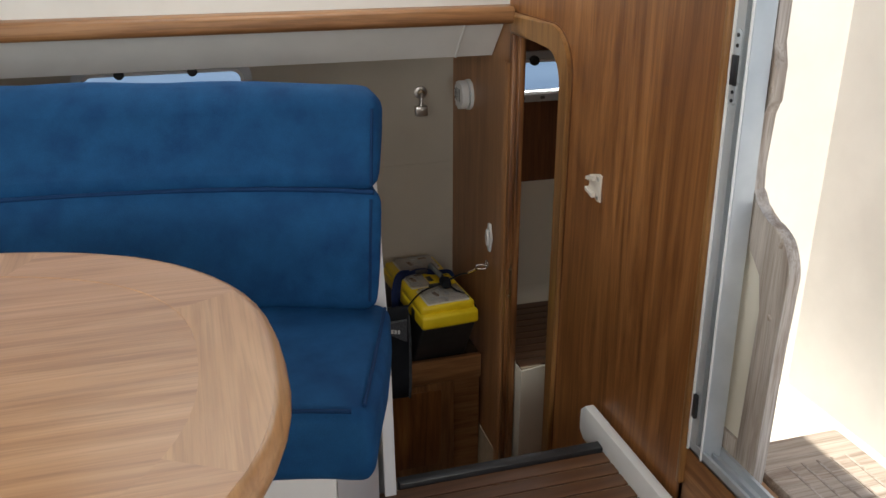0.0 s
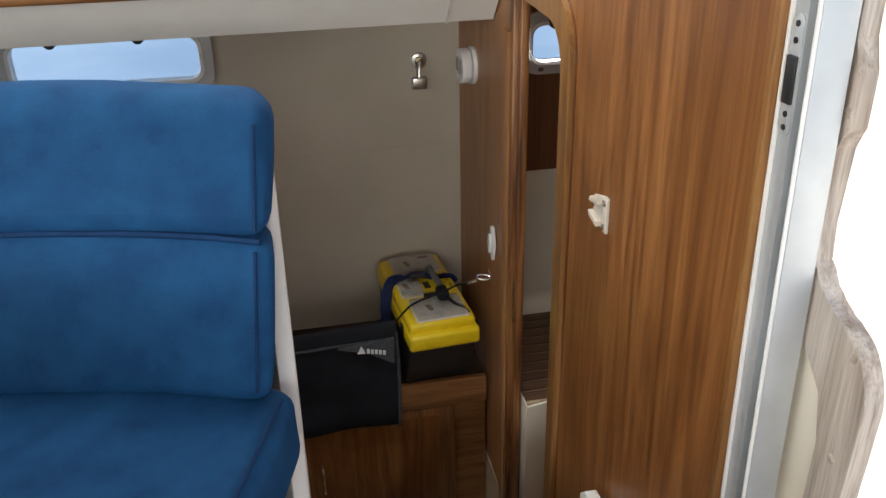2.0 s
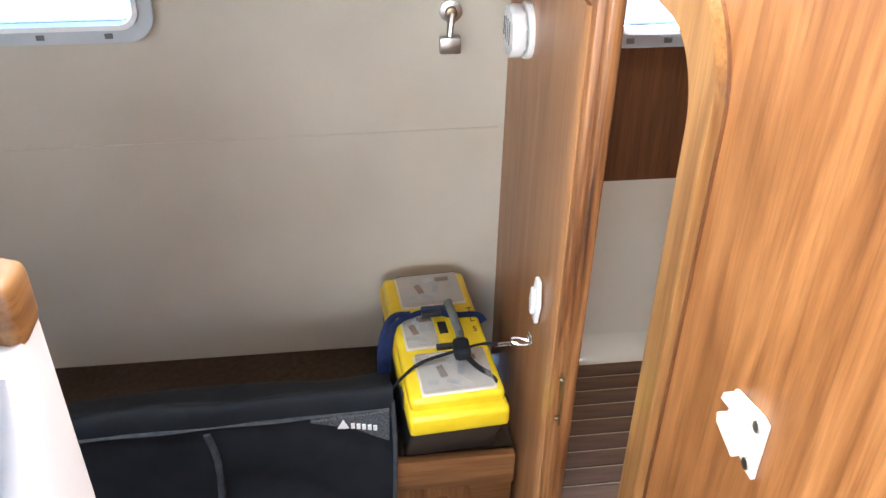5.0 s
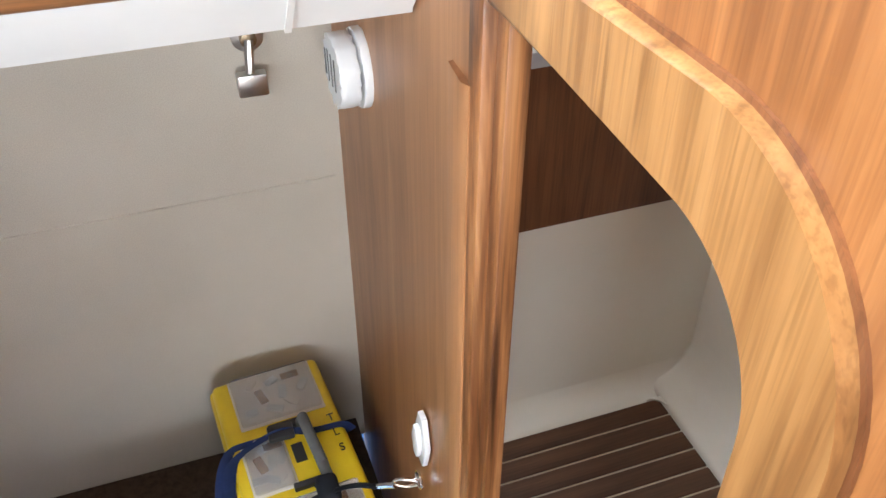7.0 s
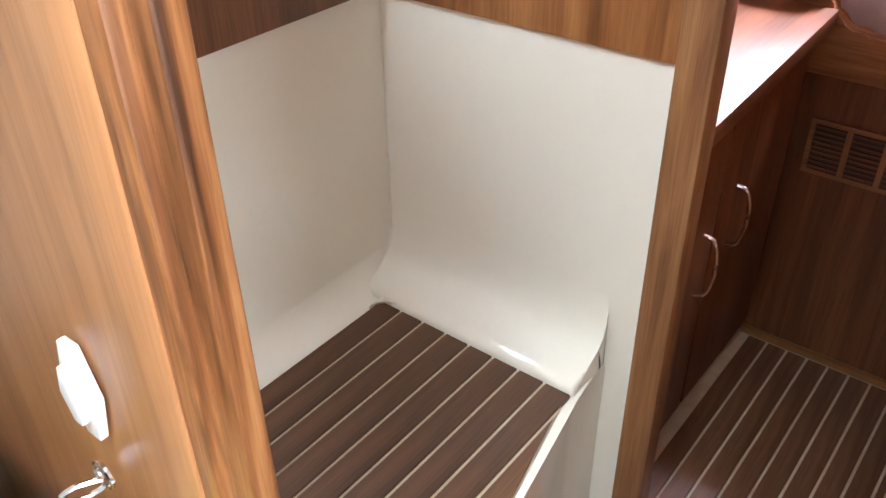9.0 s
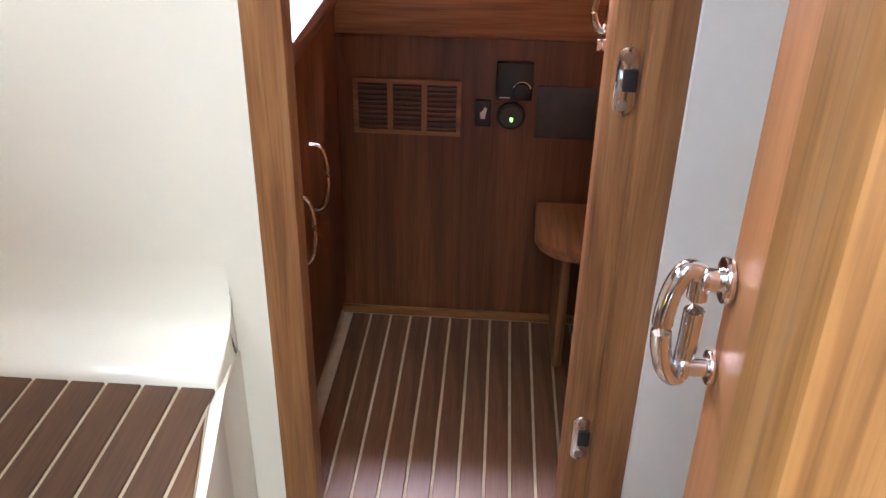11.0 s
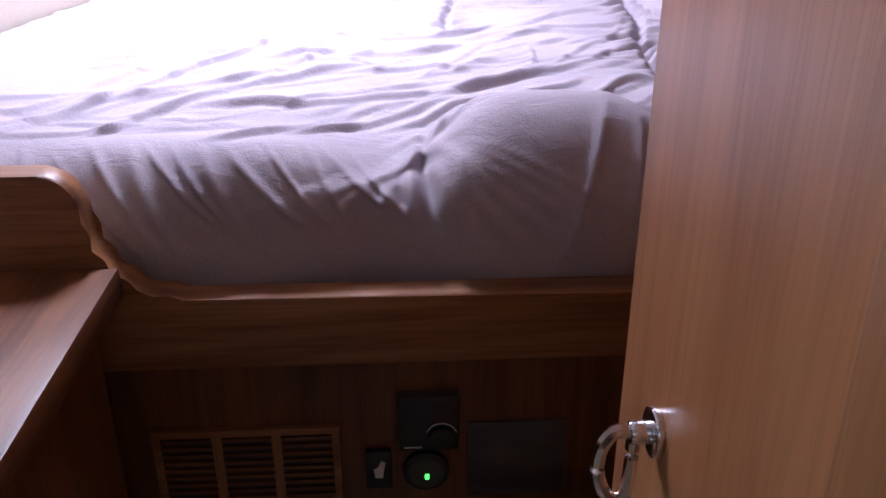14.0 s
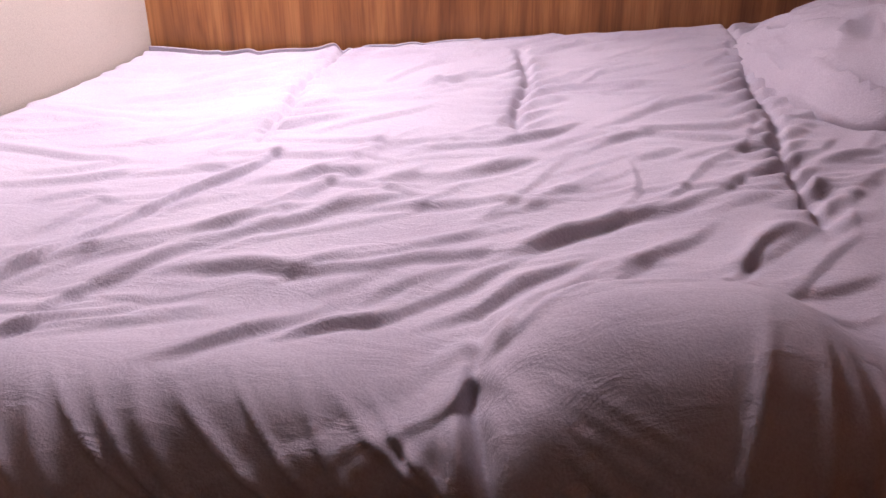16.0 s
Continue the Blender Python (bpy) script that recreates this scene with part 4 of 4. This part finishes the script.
def fold_field(X, Y):
    """Height of the rumpled duvet: soft swells, long steep-sided folds, small creases, pinched seams."""
    rng = random.Random(4)
    H = np.zeros_like(X)
    for k in range(14):
        ax, ay, ph, am = rng.uniform(2, 9), rng.uniform(2, 8), rng.uniform(0, 6.3), rng.uniform(0.001, 0.0035)
        H += am * np.sin(ax * X + ay * Y * rng.choice((-1, 1)) + ph + 1.5 * np.sin(3 * Y + ph))
    for k, (ya, xa, yb, xb, bow) in enumerate(FOLDS):
        u = (Y - yb) / (ya - yb)
        v = X - (xb + (xa - xb) * u + bow * 4 * u * (1 - u) + 0.006 * np.sin(Y * 31 + k * 2.1) + 0.003 * np.sin(Y * 77 + k))
        along = np.exp(-(np.abs(u - 0.5) / 0.52) ** 6) * (0.75 + 0.25 * np.sin(u * 7 + k))
        w = 0.0062 + 0.0015 * math.sin(k * 1.9)
        H += along * (0.0105 * np.exp(-np.where(v < 0, v / w, v / (4.0 * w)) ** 2) - 0.003 * np.exp(-((v + 2.2 * w) / (1.3 * w)) ** 2))
    for k in range(340):
        cx, cy = rng.uniform(2.72, 3.85), rng.uniform(1.3, 2.95)
        ang = radians(rng.gauss(-32, 16))
        length, width = rng.uniform(0.03, 0.15), rng.uniform(0.0032, 0.0068)
        height = width * rng.uniform(0.45, 1.05)
        bend = rng.uniform(-0.8, 1.2)
        u = (Y - cy) * math.cos(ang) + (X - cx) * math.sin(ang)
        v = -(Y - cy) * math.sin(ang) + (X - cx) * math.cos(ang) - bend * u * u - 0.006 * np.sin(u * 24 + k)
        H += height * np.exp(-(u / length) ** 4) * (np.exp(-np.where(v < 0, v / width, v / (3.2 * width)) ** 2) - 0.25 * np.exp(-((v + 1.7 * width) / width) ** 2))
    # pinched quilting seams with short gathers beside them
    for ya, slope, x_from, x_to in ((2.30, 0.0, 2.62, 2.76), (2.60, -0.08, 3.26, 3.9), (2.23, -0.07, 3.28, 3.72), (1.92, -0.165, 2.96, 3.95)):
        d = Y - ya - slope * (X - x_from) - 0.008 * np.sin(X * 17 + ya * 9)
        on = 1 / (1 + np.exp(-(X - x_from) / 0.02)) / (1 + np.exp((X - x_to) / 0.02))
        H -= 0.012 * on * np.exp(-(d / 0.009) ** 2)
        H += (0.003 if x_to < 2.8 else 0.007) * on * np.exp(-(d / 0.045) ** 2) * np.sin(X * 130 + d * 60 + 2 * np.sin(Y * 40))
    # the plump front corner, the roll beside it and the dip behind them
    H += 0.068 * np.exp(-np.abs((Y - 2.135) / 0.14) ** 4 - ((X - 2.69) / 0.11) ** 2)
    H += 0.020 * np.exp(-((Y - 2.58) / 0.19) ** 4 - ((X - 2.66) / 0.06) ** 2)
    H -= 0.010 * np.exp(-((Y - 2.35) / 0.06) ** 2 - ((X - 2.66) / 0.09) ** 2)
    H -= 0.008 * np.exp(-((X - 2.80) / 0.04) ** 2)
    H += 0.07 * np.clip((1.76 - Y) / 0.3, 0, 1) ** 1.5
    return H


def duvet_mesh():
    nx, ny = 400, 460
    y0, y1, x0 = 1.22, 3.10, 2.588
    S, Y = np.meshgrid(np.linspace(0, 1.49, nx), np.linspace(y0, y1, ny), indexing="ij")
    drop, turn = 0.10, 0.195
    A = np.clip((S - drop) / turn, 0, 1) * math.pi / 2
    lean = np.sin(A)
    X = x0 + 0.008 + 0.05 * np.minimum(S, drop) + 0.132 * (1 - np.cos(A)) + np.maximum(S - drop - turn, 0)
    X = np.minimum(X, 3.975 - 0.143 * (Y - 1.2))
    Y = y0 + (Y - y0) / (y1 - y0) * (3.19 - 0.143 * (X - 1.8) - y0)
    H = fold_field(X, Y)
    Z = 0.85 * np.minimum(S, drop) + 0.083 * lean
    # soft hanging undulation, with gathers fanning from the pinched seam
    pleat = 0.006 * np.sin(Y * 15 + 4 * S + 1.3 * np.sin(Y * 7)) + 0.003 * np.sin(Y * 37 - 10 * S)
    for k in range(13):
        a = -1.9 + 0.3 * k
        c = 2.30 + a * (0.25 - S) + 0.010 * np.sin(S * 30 + k)
        pleat = pleat + 0.011 * np.exp(-((Y - c) / (0.008 + 0.05 * np.abs(0.25 - S))) ** 2) * np.exp(-((S - 0.17) / 0.07) ** 2) / (1 + 1.2 * a * a)
    for k in range(15):
        c, sl = 2.37 + 0.036 * k + 0.012 * math.sin(k * 5.3), 0.55 + 0.2 * math.sin(k * 2.1)
        pleat = pleat + 0.009 * np.exp(-((Y - c - sl * (S - 0.2)) / (0.006 + 0.003 * math.sin(k * 1.7))) ** 2) * np.exp(-((S - 0.17 - 0.03 * math.sin(k * 3.1)) / 0.06) ** 2)
    for c, sl in ((2.035, -0.12), (2.005, 0.05), (1.975, 0.1), (2.09, -0.35)):
        pleat = pleat + 0.007 * np.exp(-((Y - c - sl * (S - 0.2)) / 0.008) ** 2) * np.exp(-((S - 0.15) / 0.13) ** 4)
    groove = np.exp(-((Y - 2.302 - 0.10 * (S - 0.25)) / 0.010) ** 2) * np.exp(-((S - 0.20) / 0.10) ** 4)
    pleat = pleat - 0.030 * groove
    front = np.cos(A) ** 0.8
    X = X - front * (H * 0.7 + pleat * np.clip(S / 0.08, 0.2, 1))
    Z = Z + lean * (H + 0.5 * front * pleat) + 0.068 * np.clip((S - drop - turn) / 1.1, 0, 1) + (1 - lean) * 0.006 * np.sin(Y * 11)
    Z = Z + 0.03 * np.clip((Y - 2.72) / 0.25, 0, 1) ** 1.5 * lean
    bm_verts = np.stack([X, Y, Z], -1).reshape(-1, 3)
    i = np.arange((nx - 1) * ny).reshape(nx - 1, ny)[:, :-1].ravel()
    faces = np.stack([i, i + ny, i + ny + 1, i + 1], -1)
    me = bpy.data.meshes.new("duvet")
    me.from_pydata(bm_verts.tolist(), [], faces.tolist())
    me.materials.append(DUVET)
    me.shade_smooth()
    return me


dv = tagged(new("duvet", duvet_mesh()), "rumpled grey cotton duvet covering the berth", "duvet")
sol = dv.modifiers.new("thickness", 'SOLIDIFY')
sol.thickness, sol.offset = 0.010, -1


def pillow_mesh(c, sx, sy, sz, turn):
    bm = bmesh.new()
    bmesh.ops.create_uvsphere(bm, u_segments=64, v_segments=40, radius=1)
    for v in bm.verts:
        x, y, z = v.co
        k = (1 - min(1.0, abs(x)) ** 3 * 0.3)
        q = Vector((math.copysign(abs(x) ** 0.6, x) * sx, math.copysign(abs(y) ** 0.6, y) * sy, z * sz * k))
        w = 1 - abs(noise.noise(q * 9 + Vector((3, 1, 0))))
        drawn = 1 - abs(noise.noise(Vector((q.x * 5 + q.y * 3, q.y * 22 - q.x * 9, 2.0))))
        q.z += 0.014 * w ** 5 + 0.016 * drawn ** 6 + 0.006 * noise.noise(q * 14)
        v.co = q
    bmesh.ops.transform(bm, matrix=Matrix.Translation(c) @ Matrix.Rotation(radians(turn), 4, 'Z') @ Matrix.Rotation(radians(-16), 4, 'X'), verts=bm.verts)
    return bm


solid("pillow", pillow_mesh((3.55, 1.60, 0.235), 0.30, 0.22, 0.085, 4), DUVET, "plump grey cotton pillow at the head of the bed", "pillow")

# vent grille
vent = thing("vent_grille", (2.553, 2.534, -0.23), "wooden vent grille with three banks of dark slots", "vent")
GY0, GY1, GZ0, GZ1 = 2.416, 2.655, -0.295, -0.168
part("frame", ring([(GY0, GZ0), (GY1, GZ0), (GY1, GZ1), (GY0, GZ1)], [(GY0 + 0.01, GZ0 + 0.01), (GY1 - 0.01, GZ0 + 0.01), (GY1 - 0.01, GZ1 - 0.01), (GY0 + 0.01, GZ1 - 0.01)], 'x', 2.545, 2.554), TEAK_Y, vent)
part("backing", box(2.5515, 2.5535, GY0 + 0.01, GY1 - 0.01, GZ0 + 0.01, GZ1 - 0.01), BLACK, vent)
for k in (1, 2):
    yy = GY0 + 0.006 + k * (GY1 - GY0 - 0.012) / 3
    part("mullion", box(2.546, 2.553, yy - 0.006, yy + 0.006, GZ0 + 0.01, GZ1 - 0.01), TEAK_Z, vent)
for i in range(9):
    z = GZ0 + 0.014 + i * 0.0116
    part("slat", box(2.547, 2.553, GY0 + 0.01, GY1 - 0.01, z, z + 0.0052, m=None), DARK_Y, vent)

thermo = thing("thermostat", (2.553, 2.301, -0.162), "square black thermostat with a white dial arc", "thermostat")
part("body", box(2.535, 2.553, 2.262, 2.341, -0.203, -0.120, 0.003), BLACK, thermo)
part("knob", disc((2.531, 2.285, -0.18), 'x', 0.017, 0.01, 24, 0.002), BLACK, thermo)
part("dial_arc", tube([(2.5345, 2.285 + 0.02 * math.cos(radians(a)), -0.18 + 0.02 * math.sin(radians(a))) for a in range(20, 170, 12)], 0.0009, 5), PLASTIC, thermo)
part("marking", box(2.5344, 2.536, 2.31, 2.333, -0.1975, -0.1955), PLASTIC, thermo)
switch = thing("rocker_switch", (2.553, 2.367, -0.238), "black rocker switch with a worn white symbol", "switch")
part("plate", box(2.543, 2.553, 2.350, 2.384, -0.268, -0.208, 0.002), BLACK, switch)
part("symbol", prism([(2.372, -0.249), (2.362, -0.25), (2.361, -0.24), (2.358, -0.226), (2.364, -0.222), (2.368, -0.232), (2.374, -0.236)], 'x', 2.5418, 2.5435), PLASTIC, switch)
gauge = thing("round_gauge", (2.553, 2.305, -0.242), "round black gauge with a green indicator light", "gauge")
part("bezel", disc((2.547, 2.305, -0.242), 'x', 0.031, 0.012, 32, 0.003), BLACK, gauge)
part("face", disc((2.5405, 2.305, -0.242), 'x', 0.024, 0.002, 28), DARKGREY, gauge)
part("indicator", box(2.5385, 2.5402, 2.3015, 2.3065, -0.252, -0.244, 0.0005), GREEN, gauge, "lit green indicator")
solid("access_panel", box(2.549, 2.553, 2.12, 2.25, -0.291, -0.172, 0.001), DARKGREY, "dark grey flat access panel on the berth front", "panel")

# small rounded corner seat
seat2 = thing("corner_shelf", (2.45, 2.15, LOW), "small rounded wooden corner shelf on a bracket", "shelf")
part("top", prism([(2.553, 2.06), (2.553, 2.235), (2.42, 2.24)] + arc(2.40, 2.15, 0.09, 90, 180, 8) + [(2.31, 2.06)], 'z', -0.475, -0.45, 0.005), TEAK_X, seat2)
part("bracket", box(2.36, 2.553, 2.16, 2.18, LOW, -0.475, 0.003), TEAK_Z, seat2)

# side counter with two cupboard doors
counter = thing("side_counter", (2.17, 2.9, LOW), "brown wooden side counter with two cupboard doors", "counter")
part("top", prism([(1.835, 2.633), (2.533, 2.652), (2.533, 3.12), (1.835, 3.19)], 'z', 0.035, 0.072, 0.004), DARK_X, counter)
part("body", prism([(1.835, 2.70), (2.533, 2.712), (2.533, 3.08), (1.835, 3.18)], 'z', LOW, 0.035), DARK_Z, counter)
for x0, x1, hx in ((1.845, 2.14, 2.09), (2.15, 2.52, 2.225)):
    d = part("door", box(x0, x1, 2.685, 2.703, LOW + 0.06, 0.01, 0.003), DARK_Z, counter)
    hz = -0.195 if hx > 2.1 else -0.24
    part("handle", tube(smooth_curve([(hx, 2.69, hz), (hx + 0.005, 2.664, hz - 0.012), (hx + 0.008, 2.655, hz - 0.07), (hx + 0.005, 2.664, hz - 0.128), (hx, 2.69, hz - 0.14)], 5), 0.0045, 8), CHROME, d, "bowed chrome handle")

# cabin door standing open
door_1 = thing("door_1", (1.86, 2.15, LOW), "pale wooden cabin door with a chrome ring pull, standing open", "door", kind=SHELL)
part("leaf", prism([(1.862, 2.165), (2.255, 2.143), (2.255, 2.111), (1.862, 2.133)], 'z', LOW + 0.02, 0.97, 0.003), DOOR_Z, door_1)
part("handle_rose", disc((2.137, 2.153, 0.118), 'y', 0.019, 0.008, 28, 0.002), CHROME, door_1)
part("ring_pull", tube([(2.137, q[0] - 0.010, 0.118 + (q[1] - 0.080) * 0.62) for q in [(p.x, p.y) for p in smooth_curve([(*q, 0) for q in loop + loop[:1]], 4)][:-1]], 0.0055, 8, True), CHROME, door_1, "oval chrome pull loop")
part("ring_stem", disc((2.137, 2.164, 0.118), 'y', 0.009, 0.016, 16, 0.002), CHROME, door_1)
part("lock_rose", disc((2.137, 2.154, 0.035), 'y', 0.016, 0.008, 24, 0.002), CHROME, door_1)
part("lock_knob", merge(disc((2.137, 2.166, 0.035), 'y', 0.007, 0.03, 16), disc((2.137, 2.172, 0.035), 'y', 0.010, 0.005, 16), disc((2.137, 2.18, 0.035), 'y', 0.010, 0.006, 16)), CHROME, door_1)
for zc in (0.094, -0.466):
    hinge = thing("hinge", (1.765, 2.188, zc), "chrome two-screw hinge plate on the door post", "hinge", "door hinges")
    part("plate", prism(rounded(2.175, 2.2005, zc - 0.042, zc + 0.042, 0.0122, 6), 'x', 1.7615, 1.7655, 0.001), CHROME, hinge)
    part("knuckle", box(1.757, 1.7625, 2.174, 2.192, zc - 0.012, zc + 0.016, 0.002), BLACK, hinge)
    for dz in (0.03, -0.03):
        part("screw", disc((1.7612, 2.188, zc + dz), 'x', 0.0065, 0.002, 14), STEEL, hinge)

# ---- planks, last ----
def planks(owner, x0, x1, y0, y1, top, pitch=0.0505, seam=0.007, thick=0.02):
    me = mesh_of("plank", box(x0, x1, 0.0, pitch - seam, -thick, 0.0, 0.0012, 1), PLANK, False)
    n = int((y1 - y0) / pitch)
    for i in range(n):
        p = new("plank", me)
        p.parent = owner
        p.location = (0, y0 + i * pitch, top)
    return n


planks(floor_saloon, -2.2, 0.998, -0.1, 1.77, FLOOR)
planks(floor_hull, -1.4, 0.99, 2.2, 2.9, DEEP)
planks(floor_cabin, 1.04, 2.54, 2.0307, 2.72, LOW, 0.0499, 0.006)
step_owner = bpy.data.objects["moulded_step"]
planks(step_owner, 1.045, 1.658, 2.7047, 3.12, STEP, 0.0513, 0.005)
for far, y0, y1 in ((1.60, 2.6534, 2.6997), (1.36, 2.602, 2.6484)):
    tip = far - (y1 - y0) * 4.6
    p = new("plank", mesh_of("plank", prism([(1.045, y0), (tip, y0), (far, y1), (1.045, y1)], 'z', STEP - 0.02, STEP, 0.001, 1), PLANK, False))
    p.parent = step_owner
